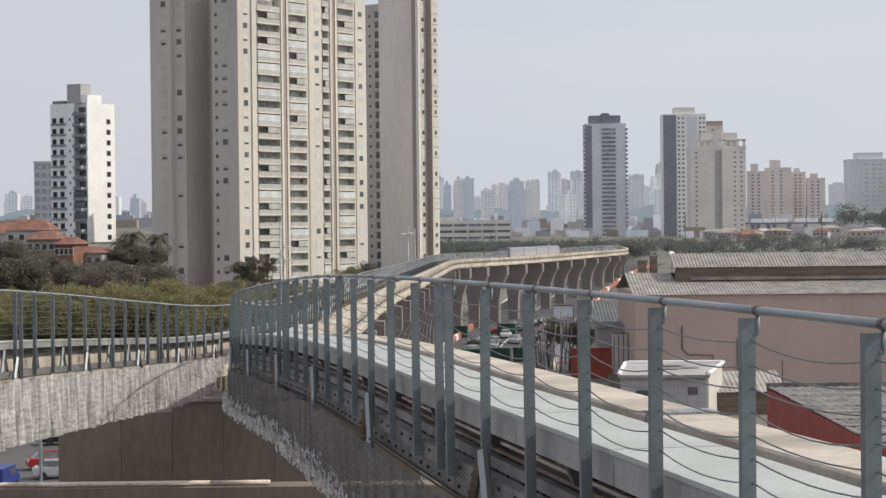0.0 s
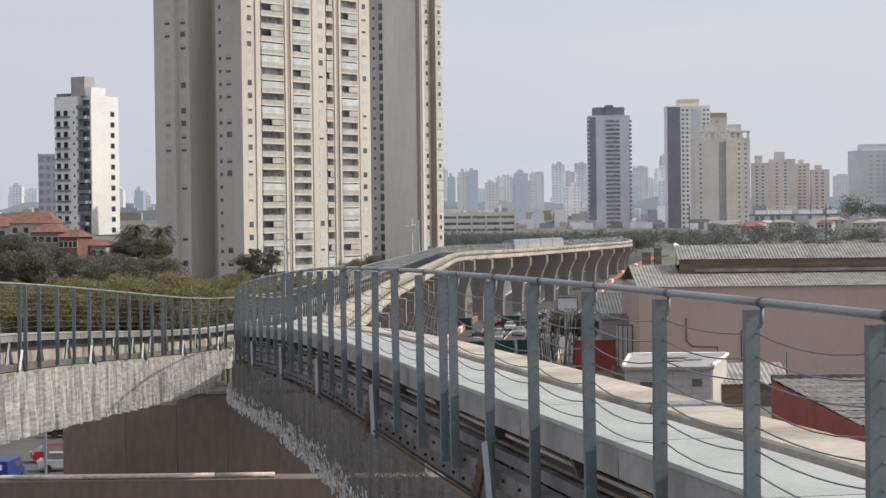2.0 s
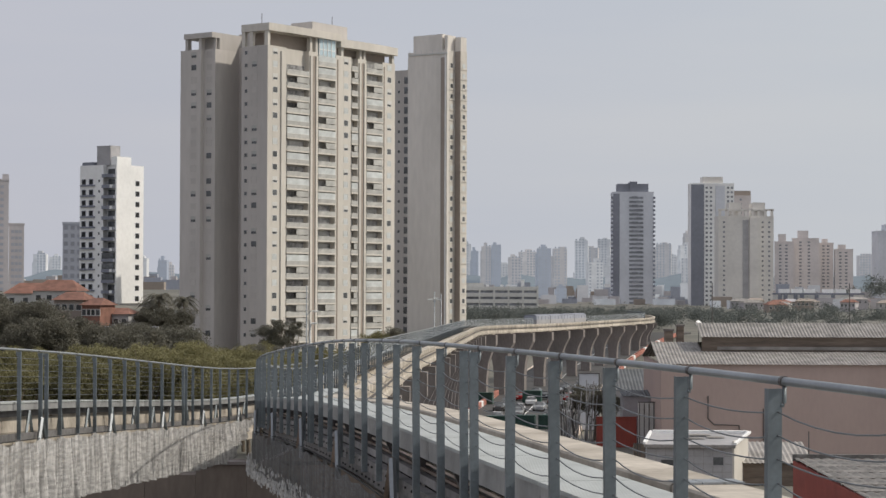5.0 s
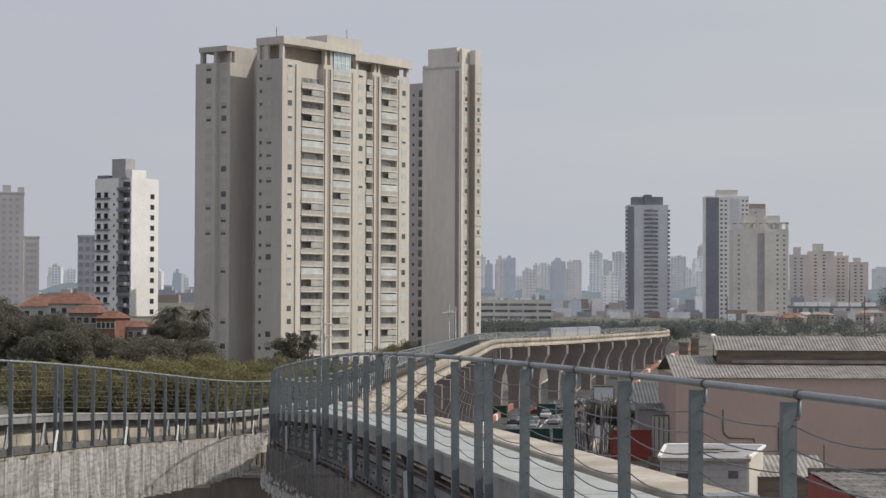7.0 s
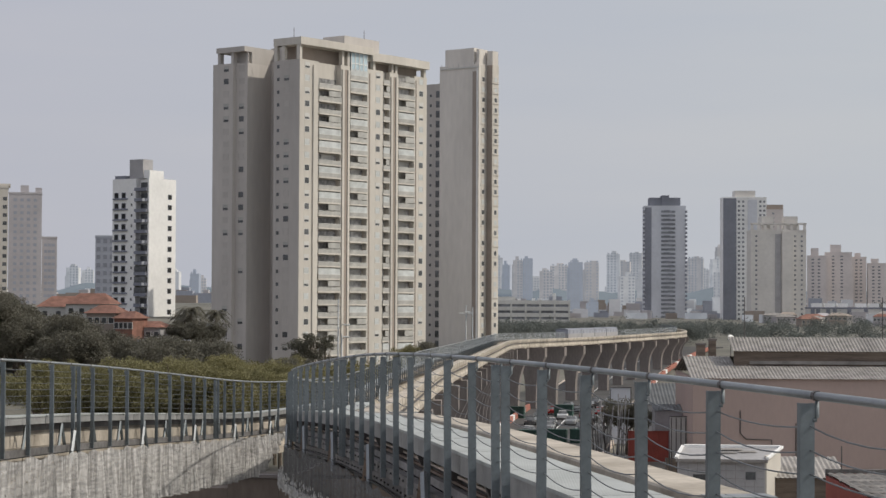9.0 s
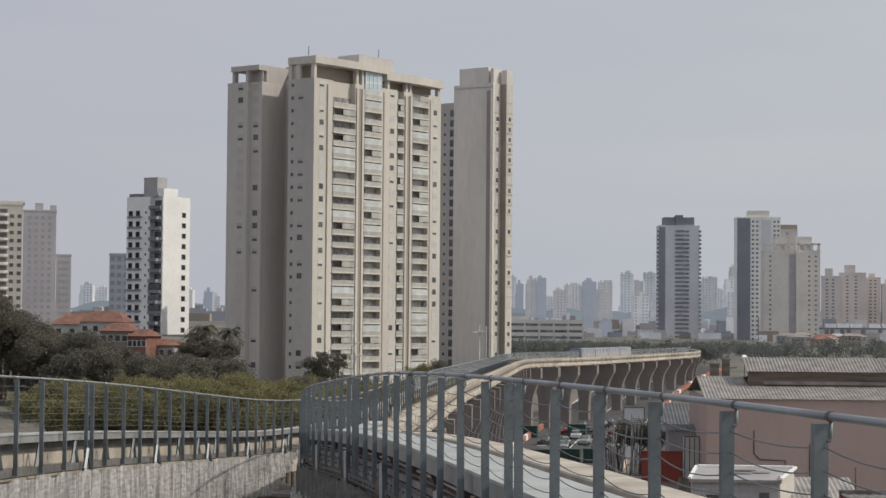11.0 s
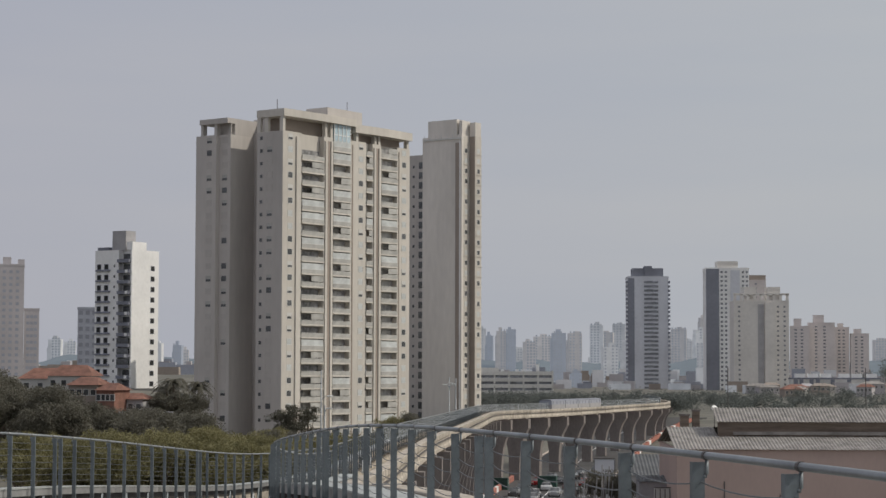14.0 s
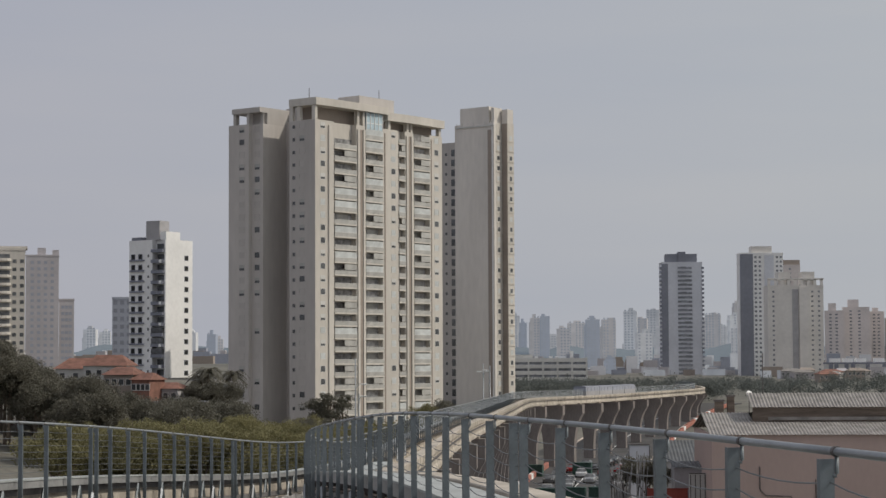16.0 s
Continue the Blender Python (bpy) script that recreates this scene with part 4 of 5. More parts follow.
def plain_tower(label, x0, x1, y, depth, z0, z1, wall, win, cols, fl=2.9, ang=0, size=(1.4, 1.3), cap=None, side=None, category="apartment tower", bands=()):
    """A distant block: walls, window grid, roof house and banded balconies."""
    t = thing("apartment_tower", label, category, m=axes((x0, y), ang))
    w = x1 - x0
    bm = bmesh.new()
    box(bm, 0, w, 0, depth, z0, z1)
    part("wall", bm, wall, t)
    bm = bmesh.new()
    box(bm, -0.15, w + 0.15, -0.15, depth, z1, z1 + 0.8)
    part("parapet", bm, wall, t)
    if cap:
        bm = bmesh.new()
        for q, (a, b, h) in enumerate(cap):
            box(bm, a * w, b * w, depth * (0.1 - 0.04 * q), depth * (0.8 - 0.05 * q), z1 + 0.8, z1 + h)
        part("roof_house", bm, side or wall, t)
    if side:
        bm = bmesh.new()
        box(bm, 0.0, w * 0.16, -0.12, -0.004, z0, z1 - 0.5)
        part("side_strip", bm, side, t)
    ws = [window_mesh("window", size[0], size[1], wall, win)]
    n = int((z1 - z0) / fl)
    put_windows(t, ws, [(Matrix.Translation((c * w, 0, z0 + fl * f + 0.9)), 0) for f in range(n) for c in cols])
    for a, b, mat in bands:
        me = box_mesh("balcony", mat, a * w, b * w, -0.9, -0.004, 0, 1.5)
        for f in range(n):
            piece("balcony", me, t, Matrix.Translation((0, 0, z0 + fl * f + 0.3)))
    return t


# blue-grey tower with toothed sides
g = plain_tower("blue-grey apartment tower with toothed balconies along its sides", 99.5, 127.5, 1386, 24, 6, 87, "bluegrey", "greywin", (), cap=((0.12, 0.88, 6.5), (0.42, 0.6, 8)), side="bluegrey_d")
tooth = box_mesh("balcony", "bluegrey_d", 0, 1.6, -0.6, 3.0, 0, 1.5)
band = box_mesh("balcony", "greywin", 0, 9.8, -0.35, -0.004, 0, 1.5)
slot = box_mesh("balcony", "greywin", 0, 4.0, -0.5, -0.36, 0, 1.7)
for f in range(27):
    piece("balcony", tooth, g, Matrix.Translation((-1.3, 0, 7 + 2.92 * f)))
    piece("balcony", tooth, g, Matrix.Translation((27.6, 0, 7 + 2.92 * f)))
    piece("balcony", band, g, Matrix.Translation((11.2, 0, 7 + 2.92 * f)))
    piece("balcony", slot, g, Matrix.Translation((16.0 if f % 2 else 13.2, 0, 7 + 2.92 * f)))
# dark tower behind the tan one
plain_tower("slate-sided tall tower with white window strips", 143, 170.5, 1290, 20, 6, 88, "white", "greywin", (0.36, 0.46, 0.86, 0.95), cap=((0.27, 0.75, 5),), side="stonegrey")
d = thing("facade_strip", "slate vertical facade strips on the tall tower", "apartment tower", m=axes((143, 1289.7), 0))
bm = bmesh.new()
box(bm, -0.2, 8.2, -0.3, 0, 6, 88)
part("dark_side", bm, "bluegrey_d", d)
bm = bmesh.new()
box(bm, 15.5, 21.5, -0.3, 0, 6, 87)
part("dark_bay", bm, "bluegrey", d)
# dark roofed tower between
plain_tower("brown topped tower behind the stone tower", 170, 187, 1330, 15, 6, 82, "pinkgrey", "greywin", (0.3, 0.6), cap=((0.0, 1.0, 4),), side="brown")
# stone tower in front
s = plain_tower("stone-grey apartment tower with open roof frame", 149.3, 182.3, 1200, 20, 4, 63.5, "stonegrey", "greywin", (0.10, 0.62, 0.72, 0.80, 0.92), size=(1.2, 1.1), cap=((0.2, 0.42, 9), (0.62, 0.85, 9)))
fr = box_mesh("roof_frame_post", "stonegrey", 0, 1.6, 0, 1, 64.3, 68)
for k in range(9):
    piece("roof_frame_post", fr, s, Matrix.Translation((k * 3.9, -0.2, 0)))
piece("roof_frame_beam", box_mesh("roof_frame_beam", "stonegrey", -0.2, 33.2, -0.2, 1, 67.4, 68.6), s, Matrix.Identity(4))
piece("balcony_strip", box_mesh("balcony_strip", "grey", 14.5, 18, -0.4, -0.004, 6, 62), s, Matrix.Identity(4))
piece("corner_fold", box_mesh("corner_fold", "stonegrey", 18.5, 25, -1.4, -0.004, 4, 63), s, Matrix.Identity(4))
# pinkish group further off
for x0, x1, z1 in ((259, 275, 60.5), (275.2, 297.6, 63.5), (300, 312, 60), (312.6, 328, 54.5), (289, 299, 58)):
    plain_tower("pinkish-grey hillside apartment block", x0, x1, 1700 + (x0 % 7) * 3, 18, 10, z1, "pinkgrey", "greywin", (0.3, 0.62), size=(2.0, 1.2), cap=((0.2, 0.6, 4 + x0 % 4),), ang=-8)
plain_tower("blue-grey office slab with window rows", 265, 302, 1300, 20, 10, 58, "bluegrey", "offwhite", (0.3, 0.42, 0.54, 0.66, 0.78, 0.9), size=(2.6, 1.2), cap=((0.15, 0.6, 5),))
plain_tower("pale tower at the hill edge", 285, 300, 1260, 20, 10, 72, "stonegrey", "greywin", (0.4,))
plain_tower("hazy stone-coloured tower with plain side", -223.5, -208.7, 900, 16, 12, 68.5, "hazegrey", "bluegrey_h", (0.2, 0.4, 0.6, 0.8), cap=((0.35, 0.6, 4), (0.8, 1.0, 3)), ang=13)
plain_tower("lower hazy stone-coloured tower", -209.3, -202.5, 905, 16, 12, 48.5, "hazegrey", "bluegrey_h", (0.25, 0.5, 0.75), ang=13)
r = plain_tower("cream tower with rounded dark balconies", -190, -174.5, 700, 18, 14, 60, "cream", "glass", (0.76, 0.93), cap=((-0.05, 1.05, 1.6),), ang=14)
bm = bmesh.new()
prism(bm, [(0, 0), (0, -2.2), (7.6, -2.2), (9.3, -1.8), (10.3, -0.9), (10.6, 0)], 0, 0.95)
rounded = mesh_of("balcony", bm, "cream")
gap = box_mesh("sliding_door", "glass", 0.2, 10.2, -0.12, -0.01, 0.96, 2.5)
for f in range(15):
    b = piece("balcony", rounded, r, Matrix.Translation((0, 0, 15.6 + 2.9 * f)))
    piece("sliding_door", gap, b, Matrix.Identity(4))
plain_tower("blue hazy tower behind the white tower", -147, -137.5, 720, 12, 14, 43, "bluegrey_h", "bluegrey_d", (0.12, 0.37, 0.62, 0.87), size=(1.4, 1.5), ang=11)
plain_tower("narrow tower edge behind the cream tower", -74.5, -62, 540, 10, 5, 43, "stonegrey", "greywin", (0.2,))


# ---- car park block ----
def car_park():
    t = thing("car_park", "grey multi-storey car park with long dark slots", "car park", m=axes((-2, 965), 0))
    for k in range(5):
        bm = bmesh.new()
        box(bm, 0, 35, 0, 0.6, 6 + k * 3.05 + 1.2, 6 + k * 3.05 + 3.05)
        part("spandrel", bm, "offwhite", t)
    # solid grey block stands in for the shade inside the open storeys
    bm = bmesh.new()
    box(bm, 0, 35, 0.62, 30, 6, 21.2)
    part("inside", bm, "greywin", t)
    col = box_mesh("column", "offwhite", -0.45, 0.45, -0.1, 0.5, 5, 21.6)
    for k in range(6):
        piece("column", col, t, Matrix.Translation((k * 6.98, 0, 0)))
    bm = bmesh.new()
    for x in (1, 10, 17, 20, 27):
        box(bm, x, x + 1.6, 2, 4, 21.2, 22.2 + (2.4 if x == 27 else 0))
    part("roof_units", bm, "white", t)
    bm = bmesh.new()
    box(bm, -1, 9, 1, 12, 21.2, 23)
    part("roof_house", bm, "offwhite", t)


car_park()


# ---- low white terrace ----
def low_block():
    t = thing("low_flats", "low white flats with dark strips and roof tanks", "flats", m=axes((168.5, 1100), 0))
    bm = bmesh.new()
    box(bm, 0, 48, 0, 12, 6, 17.5)
    part("wall", bm, "offwhite", t)
    bm = bmesh.new()
    box(bm, -0.3, 48.3, -0.4, 12, 17.5, 18.4)
    part("roof_edge", bm, "bluegrey_d", t)
    strip = box_mesh("dark_strip", "bluegrey_d", 0, 2.2, -0.2, -0.004, 8, 17.4)
    for x in (1, 4, 9.5, 13, 21, 30, 40):
        piece("dark_strip", strip, t, Matrix.Translation((x, 0, 0)))
    tank = box_mesh("roof_tank", "white", 0, 5.5, 1, 6, 18.4, 20.6)
    for x in (2, 9, 16, 26, 33, 41):
        piece("roof_tank", tank, t, Matrix.Translation((x, 0, 0)))


low_block()


# ---- corrugated roofs ----
def corrugated(bm, x0, x1, pitch, amp, y0, z0, y1, z1):
    """A wavy sheet from the line (y0, z0) up to the line (y1, z1), ribs along the slope."""
    n = int((x1 - x0) / pitch * 4)
    prev = None
    for i in range(n + 1):
        x = x0 + (x1 - x0) * i / n
        h = amp * math.sin(i * math.pi / 2)
        a, b = bm.verts.new((x, y0, z0 + h)), bm.verts.new((x, y1, z1 + h))
        if prev:
            bm.faces.new((prev[0], a, b, prev[1]))
        prev = (a, b)


def big_shed():
    """Pink-rendered warehouse with a raised monitor roof."""
    t = thing("warehouse", "pink-beige rendered warehouse with a grey corrugated monitor roof", "warehouse", m=axes((23.0, 240), -1))
    bm = bmesh.new()
    box(bm, 0, 60, 0, 0.3, -1, 11.1)
    box(bm, 0, 0.3, 0.3, 30, -1, 11.1)
    part("wall", bm, "pink", t)
    bm = bmesh.new()
    corrugated(bm, -0.3, 60, 0.42, 0.06, -0.4, 11.1, 7.5, 12.4)
    corrugated(bm, -0.3, 5.6, 0.42, 0.06, 7.5, 12.4, 13.2, 13.4)
    part("lower_roof", bm, "corr", t)
    bm = bmesh.new()
    box(bm, 5.6, 60, 7.5, 7.8, 12.0, 14.2)
    part("clerestory_wall", bm, "timber", t, "brown boarded clerestory")
    bm = bmesh.new()
    box(bm, 7.5, 60, 7.3, 7.5, 12.6, 13.0)
    part("clerestory_ledge", bm, "corr", t)
    bm = bmesh.new()
    corrugated(bm, 5.4, 60, 0.42, 0.06, 7.2, 14.2, 13, 15.85)
    part("upper_roof", bm, "corr", t)
    bm = bmesh.new()
    corrugated(bm, -0.3, 60, 0.42, 0.06, 30, 11.0, 13.2, 13.4)
    part("rear_roof", bm, "corr", t)
    for x in (7.4, 24.6):
        bm = bmesh.new()
        tube(bm, [(x, 12.5, 15.5), (x, 12.5, 20.9)], 0.06, 6)
        part("lightning_rod", bm, "dark_steel", t)
    bm = bmesh.new()
    tube(bm, [(5.6, -0.1, 7.3), (5.6, -0.1, 4.6), (6.3, -0.1, 3.9), (9.3, -0.1, 3.8), (9.5, -0.1, 0)], 0.08, 6)
    part("drain_pipe", bm, "dark_steel", t)
    bm = bmesh.new()
    tube(bm, [(12.2, -0.1, 5.8), (12.2, -0.1, 0)], 0.07, 6)
    part("drain_pipe", bm, "dark_steel", t)


big_shed()


def gate_pillars():
    for x, w, z in ((25.6, 1.1, 14.6), (27.2, 0.9, 15.2)):
        t = thing("masonry_pillar", "weathered brown masonry pillar beside the warehouse roof", "pillar", m=axes((x, 262), 0))
        bm = bmesh.new()
        box(bm, 0, w, 0, 1.2, 0, z)
        part("shaft", bm, "timber", t, bevel=0.03)
        bm = bmesh.new()
        box(bm, -0.12, w + 0.12, -0.12, 1.3, z, z + 0.25)
        part("cap", bm, "pier", t)


gate_pillars()


def satellite_dish():
    t = thing("satellite_dish", "white satellite dish on a mast above the warehouse roof", "satellite dish", m=Matrix.Translation((30.0, 262, 12.0)))
    bm = bmesh.new()
    tube(bm, [(0, 0, 0), (0, 0, 3.3)], 0.06, 6)
    part("mast", bm, "dark_steel", t)
    bm = bmesh.new()
    tilt = Matrix.Translation((0, -0.1, 3.5)) @ Matrix.Rotation(radians(58), 4, "X") @ Matrix.Rotation(radians(25), 4, "Y")
    rings = [[bm.verts.new(tilt @ Vector((r * math.cos(a * 0.3927), r * math.sin(a * 0.3927), 0.35 * r * r + dz))) for a in range(16)] for r, dz in ((0.03, 0), (0.25, 0), (0.5, 0), (0.5, 0.03), (0.25, 0.03), (0.03, 0.03))]
    for a, b in zip(rings, rings[1:]):
        for k in range(16):
            bm.faces.new((a[k], a[(k + 1) % 16], b[(k + 1) % 16], b[k]))
    dish = part("dish", bm, "white", t, smooth=True)
    bm = bmesh.new()
    tube(bm, [tilt @ Vector((0, -0.45, 0.1)), tilt @ Vector((0, 0, 0.55))], 0.02, 5)
    part("feed_arm", bm, "tube", dish)


satellite_dish()


def hut():
    t = thing("block_house", "small grey block house with a cream sunlit gable and low parapet", "house", m=axes((18.0, 203), -4))
    # grey front and cream gable put shade and sun into the wall colours
    bm = bmesh.new()
    box(bm, 0, 8.6, 0, 0.2, -1, 4.25)
    box(bm, 0, 0.2, 0.2, 6, -1, 4.25)
    box(bm, 0.2, 8.4, 5.8, 6, -1, 4.8)
    part("wall", bm, "grey", t)
    bm = bmesh.new()
    prism(bm, [(8.6, 0), (8.8, 0), (10.6, 6), (10.4, 6)], -1, 4.75)
    part("gable_wall", bm, "cream", t, "gable wall, cream for the sun on it")

    def slope(name, mat, outline, lift, thick, label=""):
        """A slab that rises towards the back."""
        bm = bmesh.new()
        rows = [[bm.verts.new((x, y, 4.3 + 0.11 * y + lift + dz)) for x, y in outline] for dz in (0, thick)]
        bm.faces.new(rows[0][::-1])
        bm.faces.new(rows[1])
        for k in range(len(outline)):
            q = (k + 1) % len(outline)
            bm.faces.new((rows[0][k], rows[0][q], rows[1][q], rows[1][k]))
        part(name, bm, mat, t, label)
    slope("roof_slab", "grey", [(-0.3, -0.4), (8.9, -0.4), (10.8, 6.2), (0.5, 6.2)], 0.0, 0.12)
    slope("fascia", "corr", [(-0.3, -0.46), (8.9, -0.46), (8.9, -0.41), (-0.3, -0.41)], -0.2, 0.3)
    slope("roof_rim", "white", [(-0.4, -0.4), (-0.1, -0.4), (0.7, 6.2), (0.4, 6.2)], 0.125, 0.2, "white upstand along the roof edge")
    slope("roof_rim", "white", [(8.7, -0.4), (9.0, -0.4), (10.9, 6.2), (10.6, 6.2)], 0.125, 0.22, "white upstand along the roof edge")
    slope("roof_rim", "white", [(0.7, 5.9), (10.5, 5.9), (10.6, 6.2), (0.7, 6.2)], 0.125, 0.28, "white upstand along the roof edge")
    bm = bmesh.new()
    for k in range(1, 9):
        box(bm, k * 0.95 - 0.02, k * 0.95 + 0.02, -0.012, -0.003, 0, 4.2)
    for k in range(1, 6):
        box(bm, 0.1, 8.5, -0.012, -0.003, k * 0.8 - 0.02, k * 0.8 + 0.02)
    part("panel_joints", bm, "corr", t)
    put_windows(t, [window_mesh("window", 1.0, 0.8, "grey", "glass"), window_mesh("window", 1.9, 1.0, "grey", "glass")],
                [(Matrix.Translation((7.2, 0, 2.3)), 0), (Matrix.Translation((2.4, 0, 1.8)), 1)])


hut()


def roof_clutter():
    """Small things on the near roofs."""
    t = thing("roof_sheet", "loose grey metal sheets on the block house roof", "metal sheet", m=Matrix.Translation((21.5, 205.0, 4.74)) @ Matrix.Rotation(0.11, 4, "X"))
    for k, (x, y, w) in enumerate(((0, 0, 2.6), (2.9, 0.5, 1.8), (1.2, 1.6, 2.2))):
        bm = bmesh.new()
        box(bm, x, x + w, y, y + 0.9, 0.004 + k * 0.03, 0.03 + k * 0.03)
        part("sheet", bm, "corr" if k else "corr_d", t)
    for x, y, h in ((17.5, 208, 4.6), (27.0, 205, 4.2), (33.2, 196, 6.2)):
        bm = bmesh.new()
        tube(bm, [(0, 0, 0), (0, 0, h)], 0.07, 6)
        ob = tagged(part("utility_pole", bm, "dark_steel"), "thin dark utility pole between the workshops", "pole")
        ob.location = (x, y, 0)


roof_clutter()


def lean_to(name, label, x, y, w, d, z0, z1, wall, roof, ang=0, front=0.35):
    """A low workshop with one sloping sheet roof."""
    t = thing(name, label, "workshop", m=axes((x, y), ang))
    bm = bmesh.new()
    box(bm, 0, w, 0, d, -1, z0)
    part("wall", bm, wall, t)
    bm = bmesh.new()
    corrugated(bm, -0.2, w + 0.2, 0.5, 0.05, -0.3, z0 + 0.05, d, z1)
    part("roof", bm, roof, t)
    bm = bmesh.new()
    box(bm, 0, w, d - 0.2, d, z0, z1 - 0.1)
    part("rear_wall", bm, wall, t)
    return t


lean_to("workshop", "low brown workshop with a pale corrugated roof", 27.2, 206, 8, 7, 2.2, 3.9, "timber", "corr")


def red_shop():
    """A long red workshop whose side wall runs along the track."""
    t = thing("workshop", "red-painted workshop with a blackened sheet roof", "workshop", m=axes((29.4, 134), 0))
    bm = bmesh.new()
    box(bm, 0, 0.3, 0, 48, -1, 4.5)
    box(bm, 0.3, 18, 0, 0.3, -1, 4.5)
    box(bm, 0.3, 18, 47.7, 48, -1, 4.7)
    part("wall", bm, "red", t)
    bm = bmesh.new()
    corrugated(bm, 0.1, 18, 0.9, 0.06, 0.2, 4.55, 48.2, 4.75)
    part("roof", bm, "corr_d", t)
    for k in range(9):
        bm = bmesh.new()
        tube(bm, [(0.0, 3 + k * 5.4, 4.7), (18, 3 + k * 5.4 - 1.5, 4.75)], 0.14, 5)
        part("batten", bm, "corr", t)
    bm = bmesh.new()
    box(bm, 0.0, 18, 48.0, 48.4, 4.4, 5.1)
    part("rear_parapet", bm, "corr_d", t)


red_shop()


def yard_things():
    # grey sheds and doors
    lean_to("shed", "grey metal shed with a flat sheet roof", 20.8, 290, 6.9, 10, 5.4, 8.1, "grey", "zinc")
    lean_to("shed", "low grey shed with a pale doorway", 19.8, 257, 4.6, 5, 6.3, 6.9, "grey", "zinc")
    for x, y, w, h, mat, lab, cat in ((15.6, 285, 2.9, 8.0, "bluegrey", "pale blue-grey sheet metal gate in a dark frame", "panel"),
                                      (21.2, 250, 2.2, 5.9, "offwhite", "pale metal cabinet beside the wall", "cabinet"),
                                      (16.1, 252, 5.0, 3.9, "red", "red sheet-metal skip container", "container"),
                                      (18.8, 228, 2.8, 2.4, "timber", "pile of brown crates", "crate")):
        t = thing({"panel": "sheet_gate"}.get(cat, cat), lab, cat if cat != "panel" else "gate", m=axes((x, y), 0))
        bm = bmesh.new()
        box(bm, 0, w, 0, 1.6, 0, h)
        part("body", bm, mat, t, bevel=0.04)
        bm = bmesh.new()
        for p in ((-0.06, w - 0.06) if cat == "panel" else [k * 0.6 for k in range(int(w / 0.6) + 1)]):
            box(bm, p, p + 0.12, -0.07, -0.004, 0.1, h - 0.1)
        box(bm, -0.1, w + 0.1, -0.1, 0.1, h, h + 0.12)
        part("ribs", bm, "dark_steel" if mat != "red" else "red", t)
    # heap of leaning poles
    t = thing("pole_stack", "tangle of grey leaning scaffold poles", "scaffold poles")
    t.location = (13.6, 257, 0)
    for k in range(34):
        x, y = rng.uniform(-1.8, 2.4), rng.uniform(-2, 2)
        bm = bmesh.new()
        tube(bm, [(x, y, 0), (x + rng.uniform(-0.9, 0.9), y + rng.uniform(-1, 1), rng.uniform(3, 8.5))], 0.07, 5)
        part("pole", bm, rng.choice(("grey", "beam_steel", "dark_steel")), t)


yard_things()


# ---- the platform end that the camera stands on ----
def platform():
    bm = bmesh.new()
    box(bm, -7.5, 1.6, -14, 1.5, 17.9, 18.4)
    tagged(part("platform", bm, "pier", bevel=0.03), "plain concrete platform end", "platform", kind="structure")
    bm = bmesh.new()
    box(bm, -4.2, -1.8, -8, -5, -0.5, 17.9)
    tagged(part("platform_column", bm, "pier", bevel=0.03), "plain concrete platform column", "column", kind="structure")


platform()


# ---- road, kerbs and barriers ----
road_x = spline([60, 160, 260, 330, 400, 460, 530, 600], [-14, -8, 3, 10, 16.5, 25, 40, 58])


def ribbon(name, label, mat, y0, y1, o0, o1, lift, kind="structure", cat="road"):
    bm = bmesh.new()
    prev = None
    k = int((y1 - y0) / 6)
    for i in range(k + 1):
        y = y0 + (y1 - y0) * i / k
        x = road_x(y)
        z = max(ground_z(x + o0, y), ground_z(x + o1, y)) + lift + 0.35
        row = [bm.verts.new((x + o0, y, z)), bm.verts.new((x + o1, y, z)), bm.verts.new((x + o1, y, z - lift - 1)), bm.verts.new((x + o0, y, z - lift - 1))]
        if prev:
            for q in range(4):
                bm.faces.new((prev[q], prev[(q + 1) % 4], row[(q + 1) % 4], row[q]))
        prev = row
    return tagged(part(name, bm, mat), label, cat, kind=kind)


ribbon("road", "worn grey asphalt avenue beside the viaduct", "asphalt", 62, 590, -9, 10, 0.1)
ribbon("kerb", "pale concrete kerb along the avenue", "pipe", 62, 515, 10, 10.4, 0.25, cat="kerb")
ribbon("kerb", "pale concrete kerb under the viaduct", "pipe", 62, 515, -9.4, -9, 0.25, cat="kerb")
ribbon("lane_line", "white painted lane line", "white", 62, 515, 0.2, 0.35, 0.108, cat="road marking")


def barriers():
    me = box_mesh("barrier", "barrier", -1.9, 1.9, -0.3, 0.3, 0, 1.0, 0.06)
    wm = box_mesh("barrier", "white", -1.9, 1.9, -0.3, 0.3, 0, 1.0, 0.06)
    for i in range(72):
        y = 285 + i * 3.9
        x = road_x(y) - 8.2 if y < 370 else road_x(y) + 11.5
        b = new("road_barrier", me if i % 6 else wm)
        tagged(b, "red-orange plastic road barrier" if i % 6 else "white plastic road barrier", "barrier", "road barriers")
        a = math.atan2(1, (road_x(y + 1) - road_x(y - 1)) / 2)
        b.matrix_basis = Matrix.Translation((x, y, ground_z(x, y) + 0.42)) @ Matrix.Rotation(a, 4, "Z")


barriers()


